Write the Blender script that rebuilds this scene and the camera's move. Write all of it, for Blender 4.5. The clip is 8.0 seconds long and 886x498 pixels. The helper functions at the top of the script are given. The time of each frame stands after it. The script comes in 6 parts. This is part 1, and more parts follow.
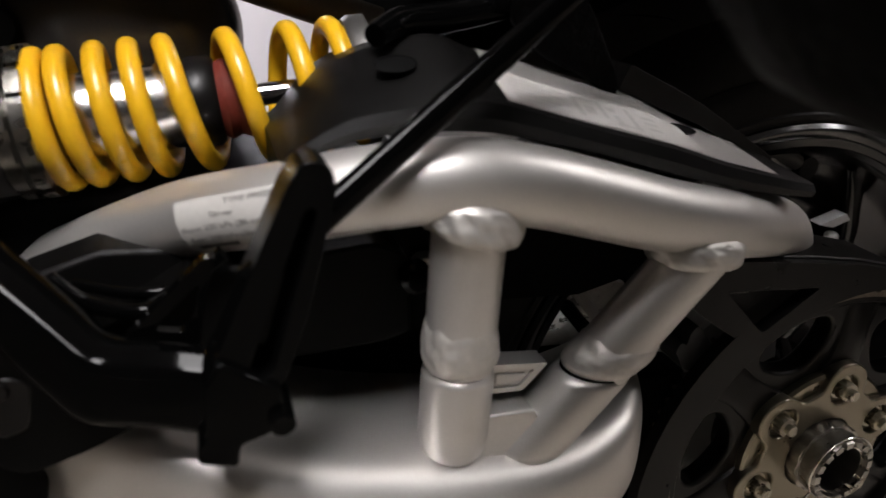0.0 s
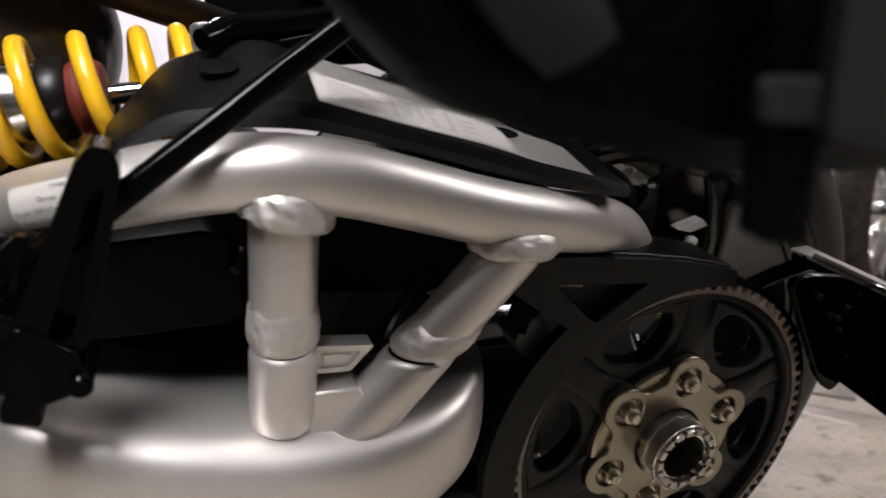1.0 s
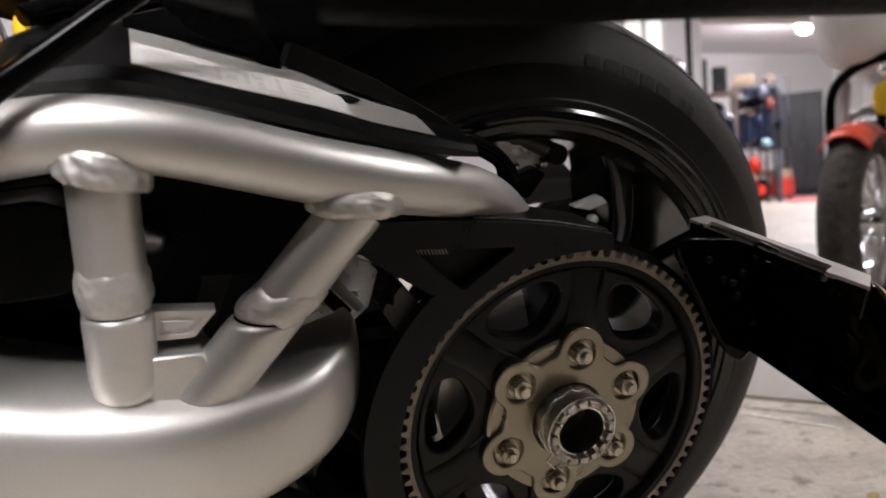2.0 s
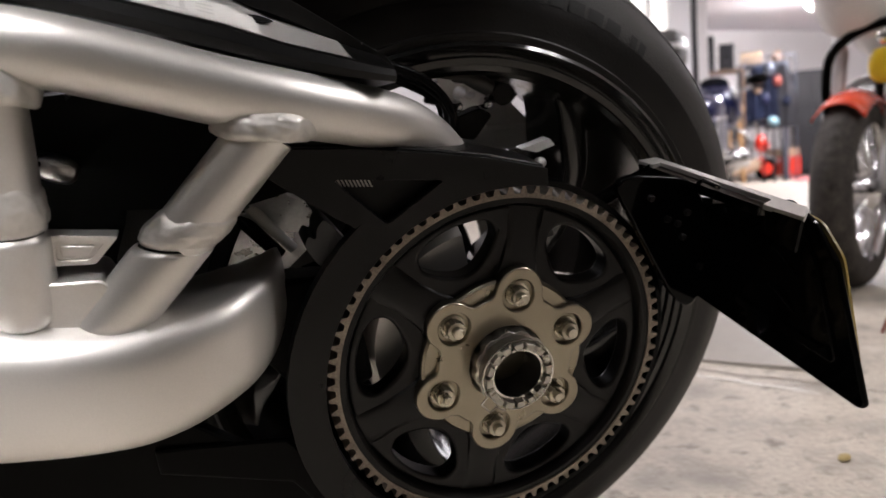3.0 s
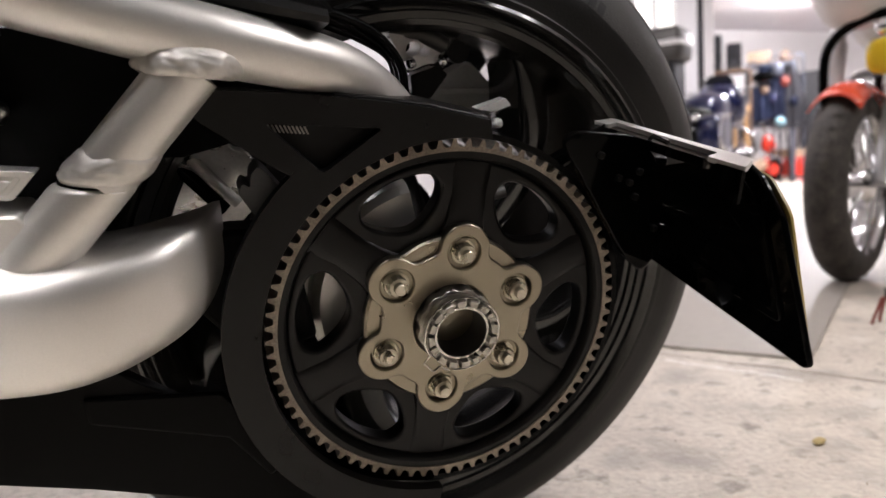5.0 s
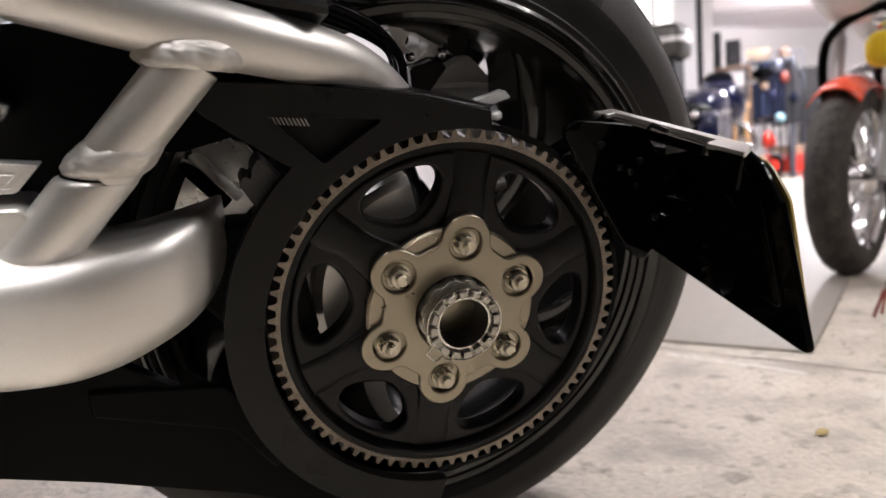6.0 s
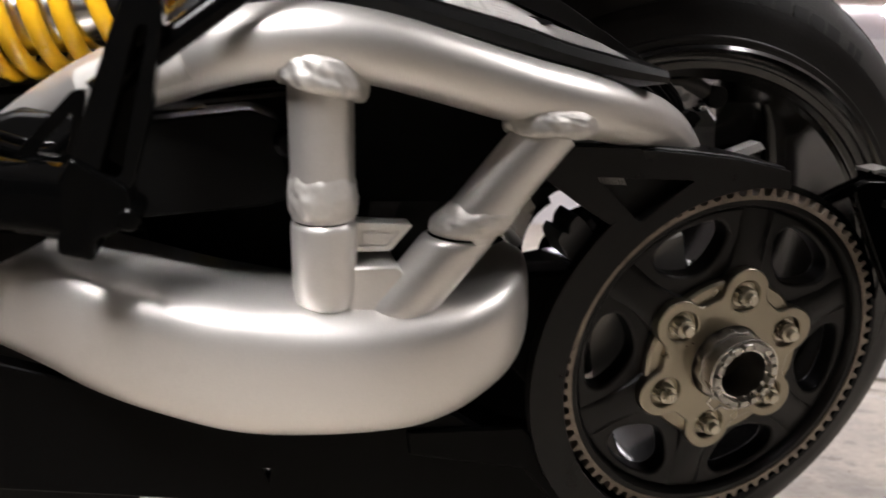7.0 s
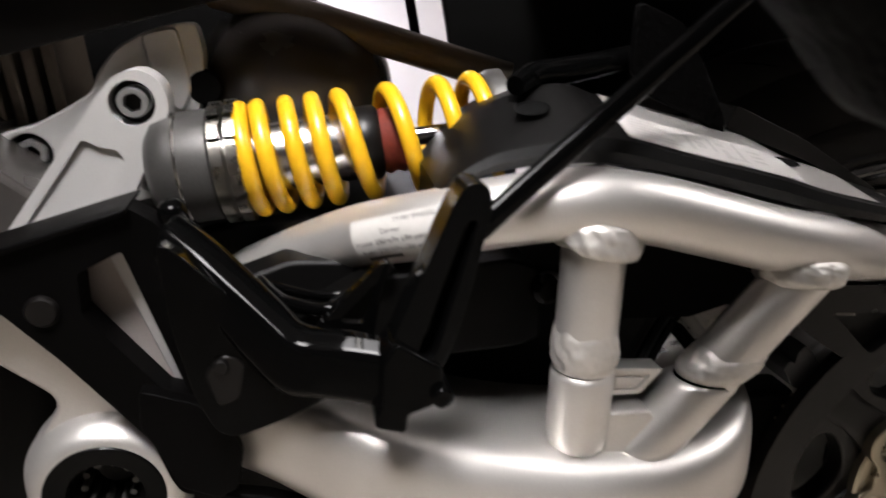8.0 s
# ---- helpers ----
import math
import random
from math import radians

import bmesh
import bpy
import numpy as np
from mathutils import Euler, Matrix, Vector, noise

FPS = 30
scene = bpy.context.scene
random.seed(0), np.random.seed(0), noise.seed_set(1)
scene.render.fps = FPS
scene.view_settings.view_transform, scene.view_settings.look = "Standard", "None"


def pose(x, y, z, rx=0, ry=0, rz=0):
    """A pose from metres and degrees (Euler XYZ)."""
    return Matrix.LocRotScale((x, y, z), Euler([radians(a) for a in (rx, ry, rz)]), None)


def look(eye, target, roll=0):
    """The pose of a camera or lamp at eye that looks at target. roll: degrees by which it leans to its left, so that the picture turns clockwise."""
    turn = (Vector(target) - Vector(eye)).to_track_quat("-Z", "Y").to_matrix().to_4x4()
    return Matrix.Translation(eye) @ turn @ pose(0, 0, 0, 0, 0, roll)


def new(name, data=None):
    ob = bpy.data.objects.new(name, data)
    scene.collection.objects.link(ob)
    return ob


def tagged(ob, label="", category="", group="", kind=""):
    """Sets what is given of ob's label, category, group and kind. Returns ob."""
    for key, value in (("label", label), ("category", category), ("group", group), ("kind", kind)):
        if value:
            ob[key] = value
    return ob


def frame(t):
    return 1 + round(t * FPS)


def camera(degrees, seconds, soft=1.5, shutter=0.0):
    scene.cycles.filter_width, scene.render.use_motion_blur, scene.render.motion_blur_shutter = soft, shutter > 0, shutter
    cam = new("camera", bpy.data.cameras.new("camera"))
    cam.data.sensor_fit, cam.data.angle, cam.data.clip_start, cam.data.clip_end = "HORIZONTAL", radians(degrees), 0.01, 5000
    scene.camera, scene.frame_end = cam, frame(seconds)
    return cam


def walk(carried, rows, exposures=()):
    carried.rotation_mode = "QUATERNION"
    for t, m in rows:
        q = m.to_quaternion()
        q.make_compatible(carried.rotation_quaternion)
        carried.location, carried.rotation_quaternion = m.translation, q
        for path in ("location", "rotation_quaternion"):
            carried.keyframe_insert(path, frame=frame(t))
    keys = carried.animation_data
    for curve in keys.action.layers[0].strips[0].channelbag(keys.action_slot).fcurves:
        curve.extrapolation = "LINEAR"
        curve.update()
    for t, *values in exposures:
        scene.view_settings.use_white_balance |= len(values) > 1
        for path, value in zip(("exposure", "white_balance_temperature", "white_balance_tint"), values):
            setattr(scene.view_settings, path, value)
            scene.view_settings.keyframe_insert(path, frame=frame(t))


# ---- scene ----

# The leaning motorcycle's own frame: x to its rear, y to its far side, z up its mid-plane.
HUB = Vector((0, 0, 0.315))
BIKE = pose(0, 0, 0.268, 13.5, 0, 0) @ pose(0, 0, 0, 0, -5, 0) @ Matrix.Translation(-HUB)

cam = camera(63.5, 8.0, 1.5, 0.3)
cam.data.dof.use_dof, cam.data.dof.focus_distance, cam.data.dof.aperture_fstop = True, 0.5, 6.3
PATH = [
    (0, (-0.408, -0.323, 0.697), (0.166, 1.404, -0.133), -1.9),
    (0.5, (-0.379, -0.346, 0.695), (0.206, 1.385, -0.119), -2.1),
    (1, (-0.339, -0.387, 0.694), (0.298, 1.339, -0.09), -0.5),
    (1.5, (-0.294, -0.409, 0.683), (0.341, 1.337, -0.057), -2.0),
    (2, (-0.243, -0.445, 0.638), (0.352, 1.351, -0.011), -4.3),
    (3.5, (-0.182, -0.464, 0.587), (0.366, 1.323, -0.124), -4.0),
    (4, (-0.17, -0.474, 0.569), (0.374, 1.329, -0.103), -3.2),
    (4.5, (-0.149, -0.471, 0.564), (0.394, 1.322, -0.136), -3.4),
    (6, (-0.151, -0.477, 0.555), (0.395, 1.316, -0.144), -4.4),
    (6.5, (-0.226, -0.467, 0.57), (0.276, 1.343, -0.116), -4.5),
    (7, (-0.331, -0.433, 0.608), (0.114, 1.394, -0.075), -3.9),
    (7.3, (-0.356, -0.422, 0.634), (0.028, 1.414, -0.059), -4.8),
    (7.5, (-0.38, -0.413, 0.656), (-0.019, 1.427, -0.04), -5.1),
    (8, (-0.447, -0.383, 0.705), (-0.113, 1.466, 0.02), -4.3),
]
walk(cam, [(t, BIKE @ look(eye, target, roll)) for t, eye, target, roll in PATH], [(0, -0.90), (1, -0.50), (2, -0.42), (3.5, 0.12), (4.5, 0.26), (6, 0.26), (7, -0.02), (8, -0.14)])

# ---- light ----
world = bpy.data.worlds.new("garage_air")
world.use_nodes = True
world.node_tree.nodes["Background"].inputs["Color"].default_value = (0.9, 0.95, 1.0, 1)
world.node_tree.nodes["Background"].inputs["Strength"].default_value = 0.004
scene.world = world
scene.view_settings.exposure = 0.0


def lamp(name, where, target, size, size_y, watts, color, spread=180):
    data = bpy.data.lights.new(name, "AREA")
    data.shape, data.size, data.size_y, data.energy, data.color = "RECTANGLE", size, size_y, watts, color
    data.spread = radians(spread)
    ob = new(name, data)
    ob.matrix_world = look(where, target)
    return ob


WARM, COOL = (1.0, 0.97, 0.98), (1.0, 0.965, 1.05)
lamp("ceiling_tube_light_near", (-0.70, -1.15, 2.24), (-0.33, 0.22, 0.62), 0.50, 1.2, 13.5, WARM, 48)
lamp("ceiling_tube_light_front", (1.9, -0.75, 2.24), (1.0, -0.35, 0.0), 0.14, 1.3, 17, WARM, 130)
lamp("ceiling_tube_light_left", (-0.4, 3.9, 2.24), (-0.4, 3.91, 0), 0.25, 1.3, 62, COOL)
lamp("ceiling_tube_light_mid", (1.2, 2.0, 2.24), (1.2, 2.01, 0), 0.25, 1.3, 26, COOL)
lamp("ceiling_tube_light_far", (4.6, 3.1, 2.24), (4.6, 3.11, 0), 0.25, 1.5, 70, COOL)
lamp("ceiling_globe_light_back", (7.3, 5.9, 2.18), (7.3, 5.91, 0), 0.25, 1.5, 140, COOL)


# ---- materials ----
def mat(name, color, rough=0.5, metal=0.0, var=0.15, scale=60.0, bump=0.02, coarse=6.0, coat=0.0, rvar=0.12, stretch=(1, 1, 1), dirt=None, spec=0.5):
    """Grain and blotches at two sizes, in metres."""
    m = bpy.data.materials.new(name)
    m.use_nodes = True
    nt = m.node_tree
    b = nt.nodes["Principled BSDF"]
    co = nt.nodes.new("ShaderNodeTexCoord")
    mp = nt.nodes.new("ShaderNodeMapping")
    mp.inputs["Scale"].default_value = stretch
    nt.links.new(co.outputs["Object"], mp.inputs["Vector"])
    fine, big = nt.nodes.new("ShaderNodeTexNoise"), nt.nodes.new("ShaderNodeTexNoise")
    for n, s, d in ((fine, scale, 4.0), (big, coarse, 5.0)):
        n.inputs["Scale"].default_value, n.inputs["Detail"].default_value = s, d
        nt.links.new(mp.outputs["Vector"], n.inputs["Vector"])
    add = nt.nodes.new("ShaderNodeMath")
    add.operation = "ADD"
    nt.links.new(fine.outputs["Fac"], add.inputs[0])
    nt.links.new(big.outputs["Fac"], add.inputs[1])
    ramp = nt.nodes.new("ShaderNodeMapRange")
    ramp.inputs["From Min"].default_value, ramp.inputs["From Max"].default_value = 0.65, 1.35
    nt.links.new(add.outputs[0], ramp.inputs["Value"])
    mix = nt.nodes.new("ShaderNodeMix")
    mix.data_type = "RGBA"
    low = dirt if dirt else tuple(c * (1 - var) for c in color)
    mix.inputs[6].default_value = (*low, 1)
    mix.inputs[7].default_value = (*(min(1.0, c * (1 + var)) for c in color), 1)
    nt.links.new(ramp.outputs[0], mix.inputs[0])
    nt.links.new(mix.outputs[2], b.inputs["Base Color"])
    rr = nt.nodes.new("ShaderNodeMapRange")
    rr.inputs["To Min"].default_value, rr.inputs["To Max"].default_value = max(0.02, rough - rvar), min(1.0, rough + rvar)
    nt.links.new(big.outputs["Fac"], rr.inputs["Value"])
    nt.links.new(rr.outputs[0], b.inputs["Roughness"])
    b.inputs["Metallic"].default_value = metal
    b.inputs["Specular IOR Level"].default_value = spec
    b.inputs["Coat Weight"].default_value = coat
    b.inputs["Coat Roughness"].default_value = 0.08
    if bump:
        bp = nt.nodes.new("ShaderNodeBump")
        bp.inputs["Strength"].default_value, bp.inputs["Distance"].default_value = min(1.0, bump * 10), 0.002
        nt.links.new(fine.outputs["Fac"], bp.inputs["Height"])
        nt.links.new(bp.outputs["Normal"], b.inputs["Normal"])
    return m


def glow(name, color, strength):
    m = bpy.data.materials.new(name)
    m.use_nodes = True
    b = m.node_tree.nodes["Principled BSDF"]
    b.inputs["Base Color"].default_value = (*color, 1)
    b.inputs["Emission Color"].default_value, b.inputs["Emission Strength"].default_value = (*color, 1), strength
    return m


SILVER = mat("satin_silver_paint", (0.70, 0.675, 0.645), 0.41, 0.80, 0.05, 900, 0.004, 9, rvar=0.06)
CAST = mat("cast_silver_paint", (0.56, 0.55, 0.535), 0.40, 0.35, 0.05, 1200, 0.010, 12, rvar=0.06)
WELD = mat("weld_bead_aluminium", (0.66, 0.635, 0.60), 0.50, 0.75, 0.08, 260, 0.012, 60, rvar=0.06)
BRONZE = mat("anodised_bronze_grey", (0.31, 0.275, 0.21), 0.29, 1.0, 0.07, 1500, 0.004, 25, rvar=0.05)
ZINC = mat("zinc_plated_steel", (0.52, 0.48, 0.39), 0.28, 1.0, 0.12, 300, 0.004, 60)
STEEL = mat("bright_steel", (0.66, 0.64, 0.60), 0.22, 1.0, 0.10, 250, 0.004, 40, stretch=(1, 6, 6))
ALU = mat("machined_aluminium", (0.80, 0.79, 0.78), 0.30, 1.0, 0.12, 250, 0.006, 60)
PALE_ALU = mat("bead_blasted_aluminium", (0.80, 0.79, 0.775), 0.42, 0.45, 0.08, 400, 0.010, 50)
CHROME = mat("chrome", (0.75, 0.75, 0.76), 0.10, 1.0, 0.05, 80, 0.0, 20)
TEETH = mat("worn_pulley_edge", (0.27, 0.23, 0.185), 0.50, 0.5, 0.25, 500, 0.01, 60, dirt=(0.13, 0.105, 0.085))
NUT = mat("dulled_axle_steel", (0.42, 0.40, 0.36), 0.30, 1.0, 0.2, 300, 0.006, 60)
COVER = mat("grained_black_cover", (0.0035, 0.0033, 0.0032), 0.34, 0.0, 0.25, 1600, 0.02, 20, spec=0.2)
GUARD = mat("satin_charcoal_guard", (0.0045, 0.0041, 0.0039), 0.30, 0.0, 0.25, 1400, 0.012, 20, spec=0.20)
LEDGE = mat("brushed_ledge_metal", (0.62, 0.60, 0.57), 0.34, 0.7, 0.12, 600, 0.006, 20)
RIM_BLACK = mat("gloss_wheel_black", (0.008, 0.0077, 0.0074), 0.15, 0.0, 0.2, 300, 0.0, 12, rvar=0.05, spec=0.65)
BLACK_ALU = mat("black_anodised", (0.0038, 0.0033, 0.0031), 0.34, 0.0, 0.25, 700, 0.006, 15, spec=0.24)
GLOSS = mat("gloss_black_paint", (0.0012, 0.0012, 0.0012), 0.055, 0.0, 0.2, 300, 0.0, 12, coat=0.0, rvar=0.02, spec=0.085)
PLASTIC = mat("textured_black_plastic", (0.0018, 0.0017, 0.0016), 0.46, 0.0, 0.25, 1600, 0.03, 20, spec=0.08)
SIDEWALL = mat("lower_sidewall_rubber", (0.0085, 0.0075, 0.0068), 0.42, 0.0, 0.3, 500, 0.01, 18, spec=0.25)
SATIN = mat("satin_black_plastic", (0.0014, 0.0013, 0.0013), 0.42, 0.0, 0.25, 1400, 0.012, 20, spec=0.05)
TREAD = mat("worn_tread_rubber", (0.125, 0.115, 0.107), 0.62, 0.0, 0.22, 300, 0.03, 14, dirt=(0.090, 0.082, 0.075), spec=0.25)
RUBBER = mat("tyre_rubber", (0.025, 0.0232, 0.022), 0.58, 0.0, 0.30, 500, 0.02, 18, dirt=(0.032, 0.029, 0.027), spec=0.25)
PEGRUB = mat("peg_rubber", (0.0018, 0.0018, 0.0018), 0.15, 0.0, 0.25, 900, 0.008, 30, spec=0.09)
YELLOW = mat("spring_yellow_paint", (0.72, 0.40, 0.012), 0.30, 0.0, 0.07, 400, 0.004, 30, coat=0.25, rvar=0.08)
RED_DARK = mat("red_bump_stop", (0.13, 0.018, 0.010), 0.55, 0.0, 0.2, 300, 0.01, 30)
GREY_CAP = mat("grey_anodised", (0.085, 0.082, 0.078), 0.42, 0.6, 0.12, 500, 0.006, 30)
BOLT_GREY = mat("grey_plated_bolt", (0.26, 0.255, 0.25), 0.38, 0.5, 0.10, 400, 0.006, 30)
TUBE_BROWN = mat("brown_grey_painted_tube", (0.115, 0.090, 0.068), 0.45, 0.3, 0.12, 400, 0.006, 20)
DOME = mat("satin_dark_engine_paint", (0.05, 0.045, 0.042), 0.24, 0.2, 0.15, 700, 0.006, 12, spec=0.6)
LABEL = mat("label_paper", (0.62, 0.60, 0.57), 0.42, 0.0, 0.05, 300, 0.0, 40)
LABEL2 = mat("silver_label_film", (0.56, 0.54, 0.51), 0.45, 0.0, 0.05, 300, 0.0, 40)
INK = mat("label_ink", (0.09, 0.085, 0.08), 0.6, 0.0, 0.1, 300, 0.0)
INK_SOFT = mat("faded_label_ink", (0.52, 0.505, 0.48), 0.6, 0.0, 0.1, 300, 0.0)
LEATHER = mat("black_leather", (0.0012, 0.0011, 0.0011), 0.50, 0.0, 0.25, 220, 0.10, 10, spec=0.035)
WEB = mat("grey_webbing", (0.022, 0.021, 0.020), 0.75, 0.0, 0.2, 700, 0.06, 20, spec=0.1)
PLATE_Y = mat("yellow_plate_edge", (0.36, 0.26, 0.08), 0.4, 0.0, 0.1, 200, 0.0)


# ---- building helpers ----
def part(name, bm, material, parent=None, label="", smooth=40, bevel=0.0, segs=2):
    me = bpy.data.meshes.new(name)
    bmesh.ops.recalc_face_normals(bm, faces=bm.faces)
    bm.to_mesh(me)
    bm.free()
    me.materials.append(material)
    if smooth:
        me.polygons.foreach_set("use_smooth", [True] * len(me.polygons))
        me.set_sharp_from_angle(angle=radians(smooth))
    ob = new(name, me)
    ob.parent = parent
    if label:
        ob["label"] = label
    if bevel:
        mod = ob.modifiers.new("edge", "BEVEL")
        mod.width, mod.segments, mod.limit_method, mod.angle_limit = bevel, segs, "ANGLE", radians(35)
        mod.harden_normals = False
    return ob


def thing(name, label, category, m=None, group="", kind=""):
    ob = tagged(new(name), label, category, group, kind)
    ob.matrix_world = m if m else Matrix()
    return ob


def catmull(points, n=8):
    """A smooth run through points of any dimension."""
    p = [np.array(q, float) for q in points]
    p = [2 * p[0] - p[1], *p, 2 * p[-1] - p[-2]]
    out = []
    for a, b, c, d in zip(p, p[1:], p[2:], p[3:]):
        for k in range(n):
            t = k / n
            out.append(0.5 * (2 * b + (c - a) * t + (2 * a - 5 * b + 4 * c - d) * t * t + (3 * b - a - 3 * c + d) * t ** 3))
    return out + [p[-2]]


def grid(rows, closed=True, caps=True, bm=None):
    """Skins rings of points into a mesh."""
    bm = bm or bmesh.new()
    vs = [[bm.verts.new(tuple(float(c) for c in q)) for q in r] for r in rows]
    n = len(rows[0])
    for a, b in zip(vs, vs[1:]):
        for i in range(n if closed else n - 1):
            j = (i + 1) % n
            bm.faces.new((a[i], a[j], b[j], b[i]))
    if caps and closed:
        bm.faces.new(vs[0][::-1])
        bm.faces.new(vs[-1])
    return bm


def tube(path, radius, segs=20, bm=None, squash=1.0, caps=True, rough=0.0):
    """A round bar along a path; radius is a number or one for each point."""
    p = [Vector(tuple(map(float, q))) for q in path]
    rad = radius if hasattr(radius, "__len__") else [radius] * len(p)
    rings, up = [], None
    for i, q in enumerate(p):
        d = (p[min(i + 1, len(p) - 1)] - p[max(i - 1, 0)]).normalized()
        if up is None:
            up = d.orthogonal().normalized() if abs(d.y) > 0.9 else Vector((0, 1, 0))
        side = d.cross(up).normalized()
        up = side.cross(d).normalized()
        ring = []
        for k in range(segs):
            a = 2 * math.pi * k / segs
            r = rad[i]
            if rough:
                r += rough * noise.noise((q + side * math.cos(a) * r + up * math.sin(a) * r) * 90)
            ring.append(q + (side * math.cos(a) + up * math.sin(a) * squash) * r)
        rings.append(ring)
    return grid(rings, True, caps, bm)


def lathe(profile, centre=HUB, segs=64, axis="y", bm=None, arc=None, closed_profile=False):
    """Turns (radius, along) about an axis through centre."""
    c = Vector(centre)
    prof = list(profile) + ([profile[0]] if closed_profile else [])
    a0, a1 = arc or (0, 360)
    n = segs if arc is None else segs + 1
    bm = bm or bmesh.new()
    rows = []
    for r, h in prof:
        ring = []
        for k in range(n):
            a = radians(a0 + (a1 - a0) * k / segs)
            u, v = r * math.cos(a), r * math.sin(a)
            q = {"y": (u, h, v), "x": (h, u, v), "z": (u, v, h)}[axis]
            ring.append(bm.verts.new(c + Vector(q)))
        rows.append(ring)
    for a, b in zip(rows, rows[1:]):
        for i in range(n if arc is None else n - 1):
            j = (i + 1) % n
            bm.faces.new((a[i], a[j], b[j], b[i]))
    bmesh.ops.remove_doubles(bm, verts=bm.verts, dist=1e-6)
    return bm


def slab(outer, y0, y1, holes=(), skew=0.0, bm=None):
    """A flat piece with holes: an outline in x and z, from y0 to y1."""
    b = bmesh.new()
    for loop in (outer, *holes):
        vs = [b.verts.new((x, y0, z)) for x, z in loop]
        for i in range(len(vs)):
            b.edges.new((vs[i], vs[(i + 1) % len(vs)]))
    bmesh.ops.triangle_fill(b, use_beauty=True, use_dissolve=False, edges=b.edges[:])
    got = bmesh.ops.extrude_face_region(b, geom=b.faces[:])
    bmesh.ops.translate(b, vec=(0, y1 - y0, 0), verts=[g for g in got["geom"] if isinstance(g, bmesh.types.BMVert)])
    bmesh.ops.dissolve_limit(b, angle_limit=0.002, verts=b.verts[:], edges=b.edges[:])
    return b


def box(x0, x1, y0, y1, z0, z1, bm=None):
    bm = bm or bmesh.new()
    v = [bm.verts.new((x, y, z)) for x in (x0, x1) for y in (y0, y1) for z in (z0, z1)]
    for f in ((0, 1, 3, 2), (4, 6, 7, 5), (0, 4, 5, 1), (2, 3, 7, 6), (0, 2, 6, 4), (1, 5, 7, 3)):
        bm.faces.new([v[i] for i in f])
    return bm


def circle(cx, cz, r, n=24, a0=0, a1=360):
    full = a1 - a0 == 360
    return [(cx + r * math.cos(radians(a0 + (a1 - a0) * k / (n if full else n - 1))), cz + r * math.sin(radians(a0 + (a1 - a0) * k / (n if full else n - 1)))) for k in range(n)]


def rounded(points, r, n=5):
    """The outline with its corners rounded."""
    out = []
    m = len(points)
    for i in range(m):
        p, a, b = Vector(points[i]), Vector(points[i - 1]), Vector(points[(i + 1) % m])
        da, db = min(r, (a - p).length * 0.45), min(r, (b - p).length * 0.45)
        s, e = p + (a - p).normalized() * da, p + (b - p).normalized() * db
        for k in range(n + 1):
            t = k / n
            q = s * (1 - t) ** 2 + p * 2 * t * (1 - t) + e * t * t
            out.append((q.x, q.y))
    return out


def moved(bm, m):
    bmesh.ops.transform(bm, matrix=m, verts=bm.verts)
    return bm


def blob(centre, size, segs=24, power=2.0):
    """A rounded body; power above 2 squares it off."""
    rows = []
    f = lambda v: math.copysign(abs(v) ** (2 / power), v)
    for i in range(1, segs // 2):
        a = math.pi * i / (segs // 2) - math.pi / 2
        rows.append([(centre[0] + size[0] * f(math.cos(a)) * f(math.cos(2 * math.pi * k / segs)), centre[1] + size[1] * f(math.cos(a)) * f(math.sin(2 * math.pi * k / segs)), centre[2] + size[2] * f(math.sin(a))) for k in range(segs)])
    return grid(rows)

# ---- the room ----
CONCRETE = mat("worn_concrete", (0.54, 0.49, 0.415), 0.55, 0.0, 0.12, 95, 0.10, 7.0, dirt=(0.36, 0.315, 0.26), rvar=0.15)
DARKWALL = mat("dark_brown_grey_wall", (0.055, 0.050, 0.046), 0.8, 0.0, 0.15, 60, 0.03, 2.0)
SHEET = mat("grey_painted_floor_sheet", (0.26, 0.235, 0.205), 0.5, 0.0, 0.10, 60, 0.02, 3.0)
PLASTER = mat("white_plaster", (0.76, 0.745, 0.755), 0.8, 0.0, 0.06, 80, 0.03, 1.5)
CEIL = mat("ceiling_paint", (0.84, 0.82, 0.87), 0.8, 0.0, 0.05, 60, 0.02, 1.0)
BEAM = mat("grey_beam_paint", (0.42, 0.40, 0.38), 0.7, 0.0, 0.08, 60, 0.02, 2.0)
WOOD = mat("pine_board", (0.40, 0.24, 0.11), 0.55, 0.0, 0.22, 30, 0.04, 5, stretch=(1, 8, 8))
BROWN_WOOD = mat("stained_plank", (0.17, 0.11, 0.075), 0.6, 0.0, 0.3, 40, 0.05, 6, stretch=(1, 7, 7))
CARD = mat("cardboard", (0.36, 0.26, 0.175), 0.75, 0.0, 0.12, 60, 0.03, 6)
DARKBOX = mat("dark_crate", (0.016, 0.016, 0.019), 0.5, 0.0, 0.2, 80, 0.02, 6, spec=0.3)
DENIM = mat("dark_blue_cloth", (0.007, 0.009, 0.020), 0.85, 0.0, 0.45, 30, 0.03, 7, spec=0.1)
BLUE = mat("dark_blue_tank_paint", (0.012, 0.015, 0.055), 0.18, 0.2, 0.2, 60, 0.0, 6, coat=0.6)
DUSTY_TYRE = mat("dusty_tyre_rubber", (0.060, 0.053, 0.047), 0.75, 0.0, 0.45, 150, 0.08, 25, dirt=(0.018, 0.016, 0.015), spec=0.2)
WHITE_BODY = mat("white_bodywork_paint", (0.76, 0.75, 0.75), 0.30, 0.0, 0.04, 100, 0.0, 5, coat=0.3)
